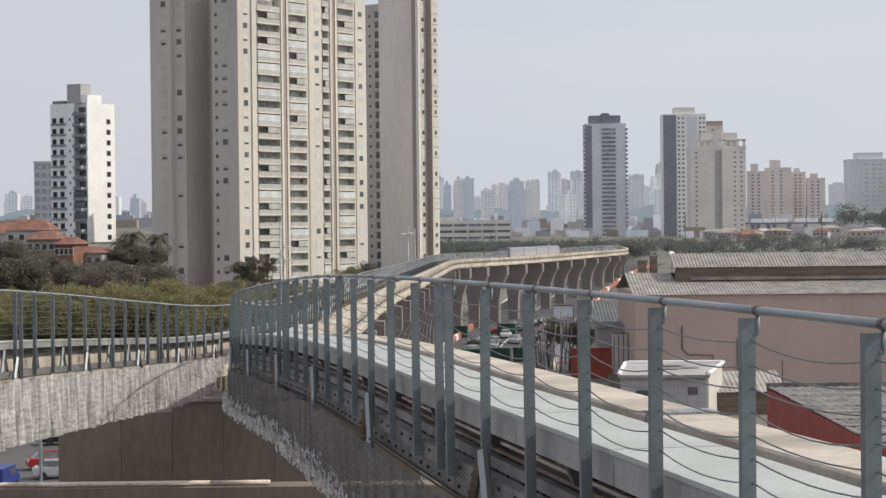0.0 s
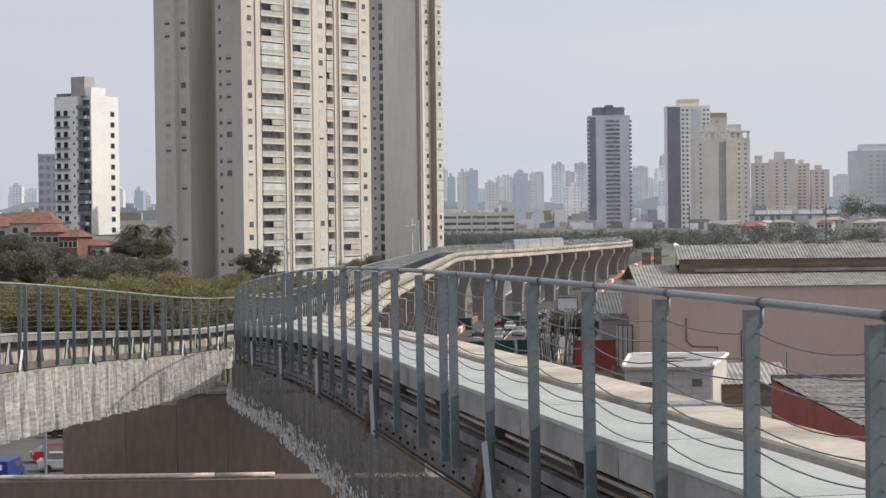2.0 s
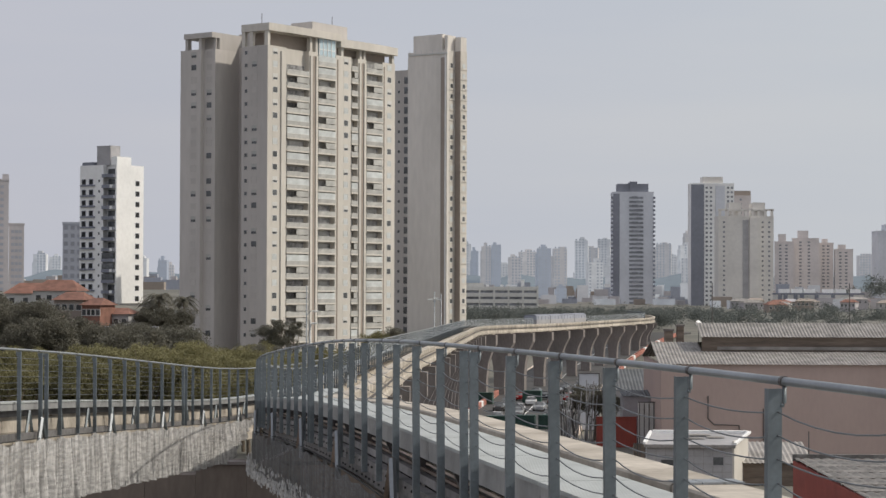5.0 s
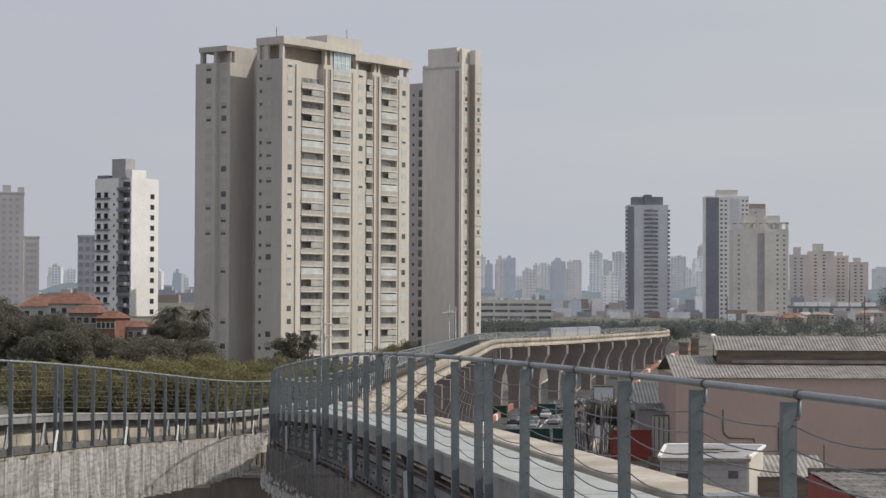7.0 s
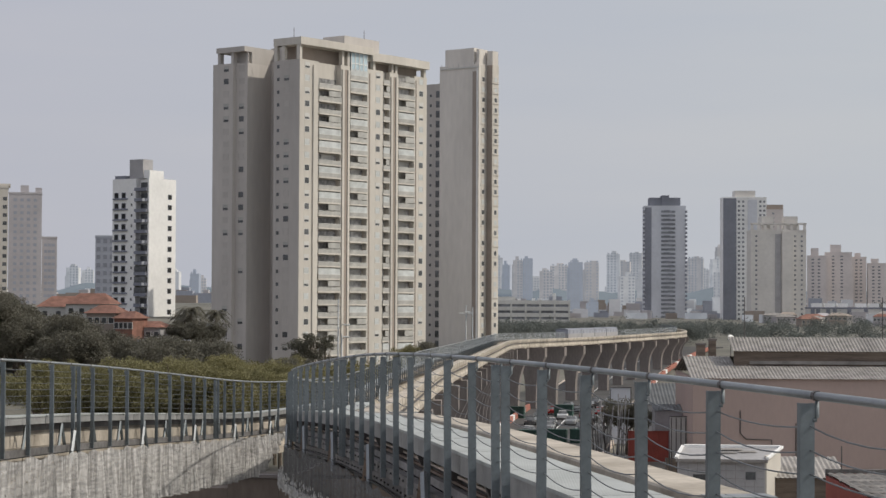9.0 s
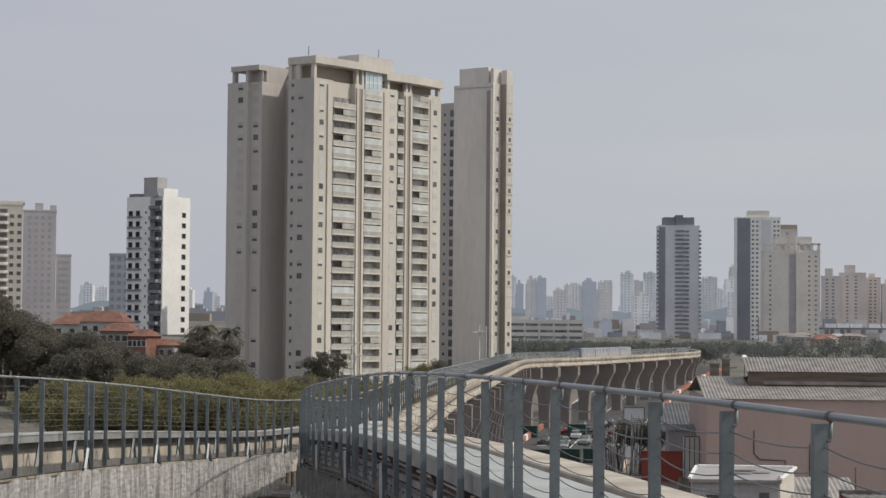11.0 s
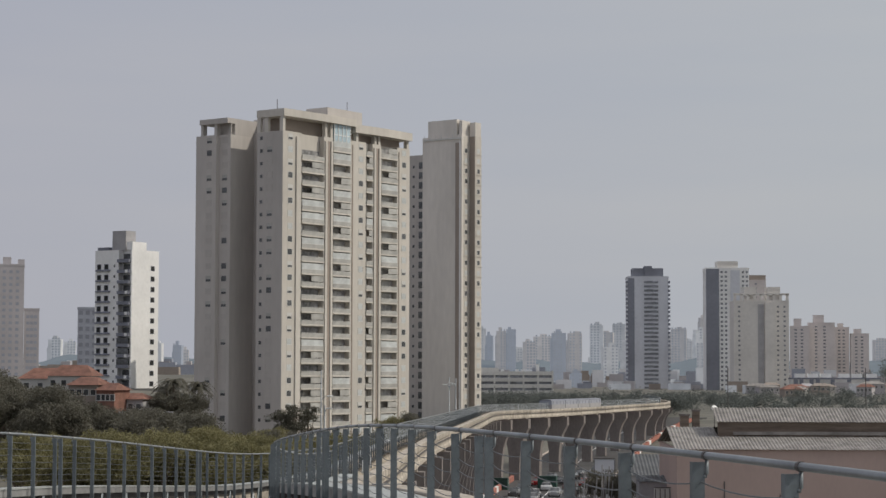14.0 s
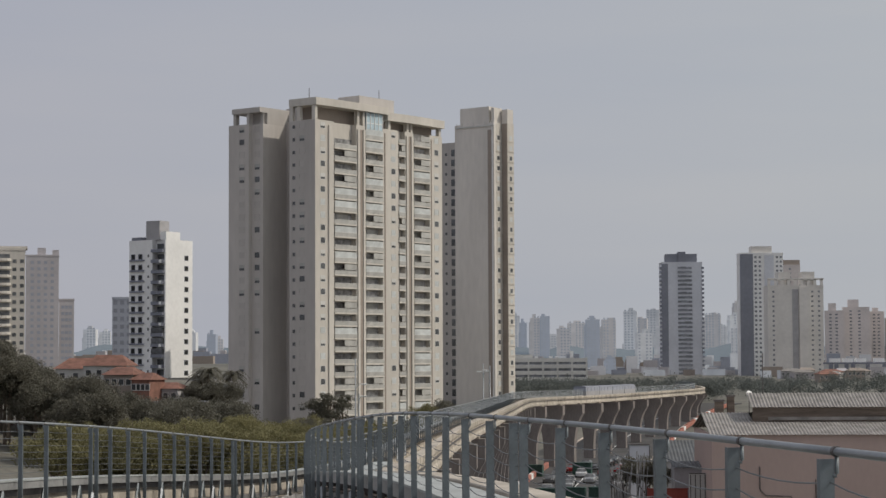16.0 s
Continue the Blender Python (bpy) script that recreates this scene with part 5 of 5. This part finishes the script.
# ---- cars ----
def car_base(mat, van=False):
    t = thing("car", "", "car")
    hl, hw, hz = (2.1, 0.86, 1.42) if not van else (2.5, 0.95, 2.0)
    bm = bmesh.new()
    side = [(-hl, 0.3), (hl, 0.3), (hl, 0.75), (hl - 0.2, 0.88), (hl * 0.45, 0.95), (-hl + 0.15, 0.98), (-hl, 0.8)] if not van else [(-hl, 0.3), (hl, 0.3), (hl, 0.95), (hl * 0.72, 1.15), (hl * 0.45, hz), (-hl, hz)]
    a = [bm.verts.new((-hw, y, z)) for y, z in side]
    b = [bm.verts.new((hw, y, z)) for y, z in side]
    n = len(side)
    bm.faces.new(a)
    bm.faces.new(b[::-1])
    for i in range(n):
        bm.faces.new((a[i], b[i], b[(i + 1) % n], a[(i + 1) % n]))
    part("body", bm, mat, t, bevel=0.05)
    if not van:
        bm = bmesh.new()
        lo = [(-0.8, -1.75), (0.8, -1.75), (0.8, 1.05), (-0.8, 1.05)]
        hi = [(-0.62, -1.2), (0.62, -1.2), (0.62, 0.35), (-0.62, 0.35)]
        v0 = [bm.verts.new((x, y, 0.94)) for x, y in lo]
        v1 = [bm.verts.new((x, y, hz)) for x, y in hi]
        bm.faces.new(v1)
        for i in range(4):
            bm.faces.new((v0[i], v0[(i + 1) % 4], v1[(i + 1) % 4], v1[i]))
        part("glasshouse", bm, "glass", t)
        bm = bmesh.new()
        box(bm, -0.63, 0.63, -1.22, 0.37, hz, hz + 0.04)
        part("roof", bm, mat, t)
    else:
        bm = bmesh.new()
        box(bm, -hw - 0.01, hw + 0.01, -0.2, 1.2, 1.2, 1.75)
        part("side_glass", bm, "glass", t)
        bm = bmesh.new()
        box(bm, -0.45, 0.45, -hl - 0.02, -hl + 0.005, 1.25, 1.7)
        part("emblem", bm, "white", t, "pale emblem patch")
    for y in (-hl * 0.62, hl * 0.62):
        for x in (-hw, hw):
            bm = bmesh.new()
            tube(bm, [(x - 0.1, y, 0.31), (x + 0.1, y, 0.31)], 0.31, 12)
            part("wheel", bm, "black", t)
    for x in (-hw + 0.22, hw - 0.22):
        bm = bmesh.new()
        box(bm, x - 0.16, x + 0.16, -hl - 0.03, -hl + 0.03, 0.68, 0.84)
        part("headlight", bm, "lamp", t)
    return t


def cars():
    names = {"white_c": "white hatchback car", "silver_c": "silver saloon car", "black_c": "black saloon car", "red_c": "red hatchback car", "grey_c": "dark grey saloon car"}
    bases = {}
    spots = [(5, 322, 10), (8, 318, 5), (11.5, 322, 12), (15, 326, 0), (6.5, 336, 8), (10.5, 338, 5), (14.5, 342, 9), (9.5, 352, 12), (13.5, 356, 10), (17.5, 350, 8),
             (12.5, 368, 15), (16.5, 372, 15), (19.5, 366, 12), (7.5, 308, 6), (12.2, 304, 4), (15.5, 312, 6), (18.5, 384, 18), (22, 392, 20), (17, 335, 8), (4.2, 296, 8), (-31.4, 160, 70), (-29.7, 154, 80), (-34, 178, 75)]
    for i, (x, y, a) in enumerate(spots):
        k = rng.choice(("white_c", "silver_c", "black_c", "grey_c", "grey_c", "white_c", "red_c")) if i < 20 else ("red_c", "silver_c", "black_c")[i - 20]
        m = Matrix.Translation((x, y, ground_z(x, y) + (0.45 if x > -20 else 0.62))) @ Matrix.Rotation(radians(-a), 4, "Z")
        if k not in bases:
            bases[k] = car_base(k)
            bases[k].matrix_basis = m
            tagged(bases[k], names[k] + " standing on the avenue", "car", "cars on the avenue")
        else:
            copy_thing(bases[k], m)
    lot = bmesh.new()
    box(lot, -60, -16, 118, 226, -0.5, 0.62)
    tagged(part("parking_lot", lot, "asphalt"), "dark asphalt parking lot", "parking lot", kind="structure")
    bm = bmesh.new()
    tube(bm, [(-30.8, 152, 0.6), (-30.8, 152, 7)], 0.12, 8)
    tagged(part("sign_post", bm, "tube"), "grey metal post in the parking lot", "post")
    v = tagged(car_base("blue", True), "blue van with a pale emblem on its rear", "van")
    v.matrix_basis = Matrix.Translation((-33.0, 148, 0.62)) @ Matrix.Rotation(radians(-4), 4, "Z") @ Matrix.Scale(0.88, 4)


cars()


def skips():
    for x, y, w, h in ((1.1, 340, 2.9, 2.0), (9.2, 345, 3.2, 2.1), (6.5, 281, 2.7, 1.9), (9.7, 280, 2.5, 2.0), (2.4, 290, 2.9, 1.2)):
        t = thing("waste_skip", "dark green steel waste container on the roadside", "waste container", "waste containers", m=axes((x, y), -8))
        t.location.z = ground_z(x, y) + 0.4
        bm = bmesh.new()
        box(bm, 0, w, 0, 2, 0, h)
        part("body", bm, "green", t, bevel=0.05)
        bm = bmesh.new()
        for k in range(4):
            box(bm, k * w / 3.2, k * w / 3.2 + 0.1, -0.08, -0.004, 0, h)
        box(bm, -0.06, w + 0.06, -0.1, 0.0, h - 0.15, h + 0.03)
        part("ribs", bm, "green", t)


skips()


# ---- street lamps ----
def street_lamp(x, y, z0, z1, arms, label):
    t = thing("street_lamp", label, "street lamp", m=Matrix.Translation((x, y, 0)))
    bm = bmesh.new()
    tube(bm, [(0, 0, z0), (0, 0, z1)], [0.11, 0.06], 8)
    part("pole", bm, "tube", t, smooth=True)
    for dx, dz in arms:
        bm = bmesh.new()
        tube(bm, [(0, 0, z1 - dz - 0.5), (dx * 0.5, 0, z1 - dz), (dx, 0, z1 - dz)], 0.04, 6)
        part("arm", bm, "tube", t)
        bm = bmesh.new()
        box(bm, dx - 0.35, dx + 0.35, -0.15, 0.15, z1 - dz - 0.12, z1 - dz + 0.06)
        h = part("lamp_head", bm, "lamp", t, "pale lamp head", bevel=0.04)


street_lamp(-18.9, 232, 0, 20.4, ((1.0, 3.0),), "grey street lamp with a single pale head")
street_lamp(-18.0, 226, 0, 16.4, ((0.5, 0.3),), "short grey street lamp")
street_lamp(-4.7, 270, 0, 19.6, ((-0.6, 1.0), (0.6, 1.0)), "tall grey street lamp with two heads")
street_lamp(-3.7, 262, 0, 19.4, ((-0.7, 0.6),), "tall grey street lamp with one head")


# ---- monorail train on the far track ----
def train():
    t = thing("monorail_train", "grey monorail train standing on the far beam", "train")
    t.location = station("L", 397, 0.65, 0)
    y = 397.0
    for k in range(4):
        y1 = advance("L", y, 11.5)
        for name, mat, prof, lab in (("car_body", "grey", rect(-0.65, 1.95, -0.5, 0.75), ""), ("window_band", "bluegrey_h", rect(-0.62, 1.92, 0.76, 1.45), "blue-grey window band"), ("roof", "bluegrey_d", [(-0.65, 1.46), (1.95, 1.46), (1.8, 1.66), (1.2, 1.78), (0.1, 1.78), (-0.5, 1.66)], "slate-grey rounded roof")):
            bm = bmesh.new()
            sweep(bm, "L", y + 0.2, y1 - 0.2, 3, prof)
            for v in bm.verts:
                v.co -= t.location
            part(name, bm, mat, t, lab)
        for q in range(4):
            bm = bmesh.new()
            yy = y + (y1 - y) * (q + 0.5) / 4
            sweep(bm, "L", yy - 0.25, yy + 0.25, 0.5, rect(-0.64, -0.6, 0.76, 1.45))
            for v in bm.verts:
                v.co -= t.location
            part("window_pillar", bm, "bluegrey_d", t)
        y = y1


train()


# ---- houses on the hill ----
def house(x, y, z, w, d, h, roof_h, wall, ang, label, tiles="orange"):
    t = thing("house", label, "house", "hillside houses", m=Matrix.Translation((x, y, z)) @ Matrix.Rotation(radians(ang), 4, "Z"))
    bm = bmesh.new()
    box(bm, 0, w, 0, d, -6, h)
    part("wall", bm, wall, t)
    bm = bmesh.new()
    e = 0.5
    v = [bm.verts.new(p) for p in ((-e, -e, h), (w + e, -e, h), (w + e, d + e, h), (-e, d + e, h), (w * 0.2, d / 2, h + roof_h), (w * 0.8, d / 2, h + roof_h))]
    for q in ((0, 1, 5, 4), (1, 2, 5), (2, 3, 4, 5), (3, 0, 4), (3, 2, 1, 0)):
        bm.faces.new([v[i] for i in q])
    part("roof", bm, tiles, t, "hipped tiled roof")
    put_windows(t, [window_mesh("window", 1.0, 1.1, "offwhite", "glass")], [(Matrix.Translation((w * (k + 0.5) / 4, 0, h - 2)), 0) for k in range(4)])


house(-95, 408, 14.4, 11, 8, 4.4, 2.2, "offwhite", 3, "pale house with a terracotta hipped roof")
house(-88, 402, 14.8, 9, 7, 4.6, 2.2, "offwhite", -6, "pale two-storey house with a terracotta roof")
house(-82.5, 396, 14.0, 6, 7, 3.6, 1.6, "brown", -12, "dark brown house with a terracotta roof")
house(-76.5, 394, 13.0, 4, 6, 3.6, 1.4, "orange", -20, "orange rendered house with a terracotta roof")
house(-74.5, 398, 12.0, 7, 6, 2.8, 1.2, "grey", -15, "grey house with a low terracotta roof")
house(-83, 385, 12.2, 3.5, 4, 2.2, 0.6, "white", 0, "small white outbuilding with a low roof")
tagged(new("retaining_wall", box_mesh("retaining_wall", "grey", -70.5, -60, 385, 386, 6, 12.6)), "grey rendered retaining wall below the houses", "wall")
for k in range(16):
    xx, yy = 125 + rng.uniform(0, 100), 880 + rng.uniform(0, 200)
    house(xx, yy, ground_z(xx, yy) + 0.5, rng.uniform(7, 12), 7, rng.uniform(3, 5), 1.4, rng.choice(("hazegrey", "brown", "grey", "taupe")), rng.uniform(-25, 25), "low house with a tiled roof in the far streets", rng.choice(("orange", "brown", "corr", "hazegrey")))


# ---- trees ----
def crown_mesh(name, mat, rx, rz, clumps, leaves, size, seed):
    """Many small leaves gathered in uneven clumps."""
    r = np.random.RandomState(seed)
    verts, faces = [], []
    for c in range(clumps):
        d = r.normal(size=3)
        d /= np.linalg.norm(d)
        rad = r.uniform(0.35, 0.95)
        cx = np.array([d[0] * rx * rad, d[1] * rx * rad, abs(d[2]) * rz * rad if r.rand() < 0.75 else d[2] * rz * 0.4])
        cr = rx * r.uniform(0.22, 0.42)
        for q in range(leaves):
            e = r.normal(size=3)
            e /= np.linalg.norm(e)
            p = cx + e * cr * r.uniform(0.45, 1.05) * np.array([1, 1, 0.75])
            a = r.normal(size=3)
            a /= np.linalg.norm(a)
            b = np.cross(a, r.normal(size=3))
            b /= np.linalg.norm(b)
            s = size * r.uniform(0.6, 1.4)
            k = len(verts)
            verts += [tuple(p - a * s), tuple(p + b * s * 0.6), tuple(p + a * s), tuple(p - b * s * 0.6)]
            faces.append((k, k + 1, k + 2, k + 3))
    me = bpy.data.meshes.new(name)
    me.from_pydata(verts, [], faces)
    me.materials.append(M[mat])
    return me


def trunk_mesh(h, r0, seed):
    rr = random.Random(seed)
    bm = bmesh.new()
    tube(bm, [(0, 0, -1), (0.1, 0, h * 0.4), (0.0, 0.15, h)], [r0, r0 * 0.8, r0 * 0.4], 7)
    for k in range(5):
        a, z = rr.uniform(0, 6.28), h * rr.uniform(0.45, 0.8)
        tube(bm, [(0, 0, z), (math.cos(a) * h * 0.2, math.sin(a) * h * 0.2, z + h * 0.22), (math.cos(a) * h * 0.32, math.sin(a) * h * 0.32, z + h * 0.42)], [r0 * 0.5, r0 * 0.3, r0 * 0.1], 5)
    return mesh_of("trunk", bm, "bark")


CROWNS = {
    "dark": [crown_mesh("crown", "leaf_dark", 4.6, 3.6, 40, 330, 0.14, s) for s in (1, 2, 3)],
    "olive": [crown_mesh("crown", "leaf_olive", 4.4, 3.2, 40, 330, 0.125, s) for s in (4, 5, 6)],
    "grey": [crown_mesh("crown", "leaf_grey", 3.4, 2.8, 20, 150, 0.13, s) for s in (7, 8)]}
TRUNKS = [trunk_mesh(5.5, 0.28, s) for s in (1, 2)]
TREE_LABEL = {"dark": "dense dark green tree on the slope", "olive": "yellow-green leafy tree below the railing", "grey": "thin dusty grey-green tree with bare limbs"}


def tree(kind, x, y, top, scale=1.0):
    """A tree whose crown reaches the level top."""
    z = ground_z(x, y)
    t = thing("tree", TREE_LABEL[kind], "tree", kind + " trees", m=Matrix.Translation((x, y, z)) @ Matrix.Rotation(rng.uniform(0, 6.28), 4, "Z") @ Matrix.Scale(scale, 4))
    ch = (top - z) / scale - {"dark": 4.0, "olive": 3.6, "grey": 3.2}[kind]
    tr = piece("trunk", rng.choice(TRUNKS), t, Matrix.Diagonal((1, 1, max(0.3, (ch + 0.5) / 5.5), 1)))
    piece("crown", rng.choice(CROWNS[kind]), t, Matrix.Translation((0, 0, ch)))


for k in range(60):
    y = rng.uniform(205, 300)
    x = -rng.uniform(0.085, 0.235) * y
    tree("olive", x, y, EYE - y / 3537 * rng.uniform(92, 140) - (1.2 if x > -0.11 * y else 0), rng.uniform(0.8, 1.15))
for k in range(40):
    y = rng.uniform(305, 372)
    x = -rng.uniform(0.03, 0.19) * y
    tree(rng.choice(("olive", "olive", "dark")), x, y, EYE - y / 3537 * rng.uniform(88, 112), rng.uniform(0.9, 1.2))
for k in range(95):
    y = rng.uniform(310, 392)
    u = rng.uniform(0.14, 0.31)
    x = -u * y
    tree("dark", x, y, EYE - y / 3537 * (rng.uniform(0, 48) + (16 + (0.2217 - u) * (980 if u < 0.2217 else 1500) if u > 0.193 else 44 + (0.193 - u) * 300)), rng.uniform(0.85, 1.35))
for x, y, top, kk in ((-40, 395, 13.6, "grey"), (-37, 390, 14.3, "grey"), (-34.5, 392, 13.9, "grey"), (-38.5, 392, 12.0, "grey"), (-35.6, 389, 11.6, "grey"), (-15.6, 400, 12.4, "dark"), (-18.6, 398, 12.0, "olive"),
                      (-62.6, 396, 16.9, "dark"), (-58.0, 398, 16.6, "dark"), (-63, 405, 16.0, "dark"), (-61, 402, 14.5, "dark"), (16.8, 266, 8.0, "dark")):
    tree(kk, x, y, top, 0.85)


def palm(x, y, top, seed):
    """A palm: a ringed trunk and arching feathered fronds."""
    z = ground_z(x, y)
    t = thing("palm_tree", "dark green feathery palm on the slope", "palm tree", "palms", m=Matrix.Translation((x, y, z)))
    h = top - z - 1.2
    bm = bmesh.new()
    tube(bm, [(0, 0, -0.5), (0.15, 0, h * 0.5), (0, 0, h)], [0.3, 0.22, 0.18], 8)
    part("trunk", bm, "bark", t)
    rr = random.Random(seed)
    for k in range(30):
        a, rise, ln = k * 2.4 + rr.uniform(-0.3, 0.3), rr.uniform(-0.4, 1.6), rr.uniform(2.6, 4.2)
        bm = bmesh.new()
        side = Vector((-math.sin(a), math.cos(a), 0))
        prev = None
        for q in range(13):
            u = q / 12
            p = Vector((math.cos(a) * ln * u, math.sin(a) * ln * u, h + rise * math.sin(u * 2.2) * 1.1 - 2.0 * u * u))
            if q:
                for sgn in (-1, 1):
                    w = 0.75 * math.sin(math.pi * min(1, u * 0.9 + 0.1)) + 0.1
                    tip = p + side * sgn * w + Vector((0, 0, -0.35 * w)) + (p - prev) * 0.8
                    bm.faces.new([bm.verts.new(v) for v in (prev, p, tip)])
            prev = p
        part("frond", bm, "leaf_dark", t)


for x, y, top, seed in ((-62.2, 400, 19.2, 3), (-57.8, 404, 18.6, 4), (-64.0, 403, 17.8, 5)):
    palm(x, y, top, seed)


def far_wood():
    """The hazy trees of the far streets, too many and too small to count."""
    spots = []
    for k in range(120):
        y = rng.uniform(640, 1180)
        spots.append((y * rng.uniform(0.035 if y > 990 else 0.1, 0.24), y, EYE - y / 3537 * rng.uniform(26, 52), rng.uniform(0.6, 1.0)))
    for k in range(130):
        y = rng.uniform(610, 950)
        spots.append((y * rng.uniform(-0.004, 0.105), y, EYE - y / 3537 * rng.uniform(30, 44), rng.uniform(0.45, 0.75)))
    for k in range(24):
        y = rng.uniform(1150, 1280)
        spots.append((y * rng.uniform(0.19, 0.26), y, EYE + y / 3537 * rng.uniform(-5, 24), rng.uniform(1.0, 1.5)))
    r = np.random.RandomState(12)
    verts, faces, base = [], [], 0
    for x, y, top, sc in spots:
        n, clumps = 1000, 18
        c = r.normal(size=(clumps, 3)) * (3.2, 3.2, 1.6)
        p = c[r.randint(0, clumps, n)] + r.normal(size=(n, 3)) * (1.3, 1.3, 1.0)
        p = p * sc + (x, y, top - 3.6 * sc)
        q = r.normal(size=(n, 3))
        q /= np.linalg.norm(q, axis=1)[:, None]
        w = np.cross(q, r.normal(size=(n, 3)))
        w /= np.linalg.norm(w, axis=1)[:, None]
        size = (0.36 * sc * r.uniform(0.6, 1.3, n))[:, None]
        verts.append(np.stack([p - q * size, p + w * size * 0.7, p + q * size, p - w * size * 0.7], 1).reshape(-1, 3))
        faces.append(np.arange(4 * n).reshape(-1, 4) + base)
        base += 4 * n
    me = bpy.data.meshes.new("far_trees")
    me.from_pydata(np.concatenate(verts).tolist(), [], np.concatenate(faces).tolist())
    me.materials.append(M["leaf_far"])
    tagged(new("far_trees", me), "hazy grey-green trees of the far streets", "trees", kind="stuff")


far_wood()


# ---- the city in the haze, far off ----
def far_city():
    r = random.Random(11)
    blocks = []
    for k in range(230):
        y = r.uniform(2700, 4600)
        u = r.uniform(-0.30, 0.26)
        hgt = r.uniform(2, 16) + (r.uniform(4, 12) if r.random() < 0.18 else 0)
        blocks.append((u * y, y, hgt * y / 3000 * (1.25 if 0.0 < u < 0.11 else 1.0) + 8, r.uniform(14, 30) * (1.6 if r.random() < 0.2 else 1)))
    far = len(blocks)
    # nearer hazy blocks: bearing, distance, height, width
    for u, y, h, w in ((-0.0009, 2300, 62, 8), (0.0025, 2200, 52, 8), (0.0085, 2150, 56, 10), (0.0135, 2150, 58, 10), (0.0225, 2000, 42, 13), (0.030, 2300, 53, 22), (0.0375, 1950, 50, 13), (0.0455, 1960, 50, 13),
                       (0.056, 2250, 65, 15), (0.0632, 1850, 35, 14), (0.061, 2300, 58, 15), (0.0672, 2350, 69, 15), (0.072, 2000, 44, 14), (0.097, 2300, 62, 18), (0.108, 2250, 60, 12), (0.1098, 2400, 78, 10),
                       (0.1075, 1900, 40, 6), (0.046, 1500, 11, 8), (0.199, 2300, 50, 20), (-0.2158, 2200, 47, 14), (-0.208, 2250, 45, 13), (-0.164, 1800, 37, 8), (-0.154, 2000, 38, 9), (-0.150, 2050, 34, 8), (0.017, 2400, 38, 30),
                       (0.026, 2420, 44, 18), (0.089, 2400, 46, 18), (0.0935, 2350, 40, 14), (0.102, 2380, 50, 14)):
        blocks.append((u * y, y, h + 2, w))
    for i, (x, y, h, w) in enumerate(blocks):
        near = i >= far
        # block materials carry their haze as emission
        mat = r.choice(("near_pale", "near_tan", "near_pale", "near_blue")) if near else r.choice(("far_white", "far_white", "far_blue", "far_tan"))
        t = thing("distant_tower", "pale tower block with a haze glow", "tower block", "distant skyline", m=Matrix.Translation((x, y, 8)) @ Matrix.Rotation(r.uniform(-0.2, 0.25), 4, "Z"))
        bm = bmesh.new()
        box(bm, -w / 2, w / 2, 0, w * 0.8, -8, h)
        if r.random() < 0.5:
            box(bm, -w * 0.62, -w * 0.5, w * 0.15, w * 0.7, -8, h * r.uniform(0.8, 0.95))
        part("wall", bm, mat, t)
        bm = bmesh.new()
        o = r.uniform(-0.25, 0.1) * w
        box(bm, o - w * 0.12, o + w * 0.22, w * 0.2, w * 0.6, h, h + r.uniform(1.5, 4.5))
        if r.random() < 0.5:
            box(bm, o + w * 0.24, o + w * 0.38, w * 0.2, w * 0.6, h, h + r.uniform(0.8, 2))
        part("roof_house", bm, mat, t)
        # rows of windows, too small to pick apart
        bm = bmesh.new()
        cols = max(3, int(w / 3.2))
        skip = r.randrange(cols)
        for f in range(int((h + 2) / (3 if near else 6))):
            for c in range(cols):
                if c != skip:
                    x0 = -w / 2 + w * (c + 0.28) / cols
                    z = f * (3 if near else 6) + 1.2
                    v = [bm.verts.new(p) for p in ((x0, -0.15, z), (x0 + w * 0.5 / cols, -0.15, z), (x0 + w * 0.5 / cols, -0.15, z + 1.5), (x0, -0.15, z + 1.5))]
                    bm.faces.new(v)
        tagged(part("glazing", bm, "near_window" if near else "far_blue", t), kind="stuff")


far_city()


def far_roofs():
    """The low roofs and walls that fill the far streets, too many to count."""
    r = random.Random(3)
    # near_tan and near_pale bring the emissive haze to these roofs too
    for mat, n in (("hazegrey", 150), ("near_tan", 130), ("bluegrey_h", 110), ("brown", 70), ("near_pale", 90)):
        bm = bmesh.new()
        for k in range(n):
            y = r.uniform(1050, 2150)
            x = y * (r.uniform(0.0, 0.27) if r.random() < 0.7 else r.uniform(-0.3, -0.14))
            if -0.02 * y < x < 0.12 * y and y < 1250:
                continue
            w, d, h = r.uniform(5, 14), r.uniform(5, 10), r.uniform(3, 6) * (1 if y < 1500 or r.random() < 0.55 else 2.6)
            z = ground_z(x, y)
            box(bm, x, x + w, y, y + d, z - 1, z + h)
        tagged(part("far_roofs", bm, mat), "low houses and sheds of the far streets", "houses", kind="stuff")


far_roofs()


def far_hills():
    bm = bmesh.new()
    prev = None
    for i in range(161):
        u = -0.34 + 0.68 * i / 160
        y = 2170
        h = 16 + 14 * noise.noise((u * 9, 0, 2)) + 6 * noise.noise((u * 60, 0, 4)) + 2 * noise.noise((u * 300, 0, 4))
        row = [bm.verts.new((u * y, y - 60, 6)), bm.verts.new((u * y, y, max(8, h + 19))), bm.verts.new((u * y, y + 120, 0))]
        if prev:
            for q in range(2):
                bm.faces.new((prev[q], row[q], row[q + 1], prev[q + 1]))
        prev = row
    # the ridge is blue from haze put into its emission
    tagged(part("backdrop", bm, "far_hill", smooth=True), "wooded ridge with a blue haze glow", "hill", kind="structure")


far_hills()
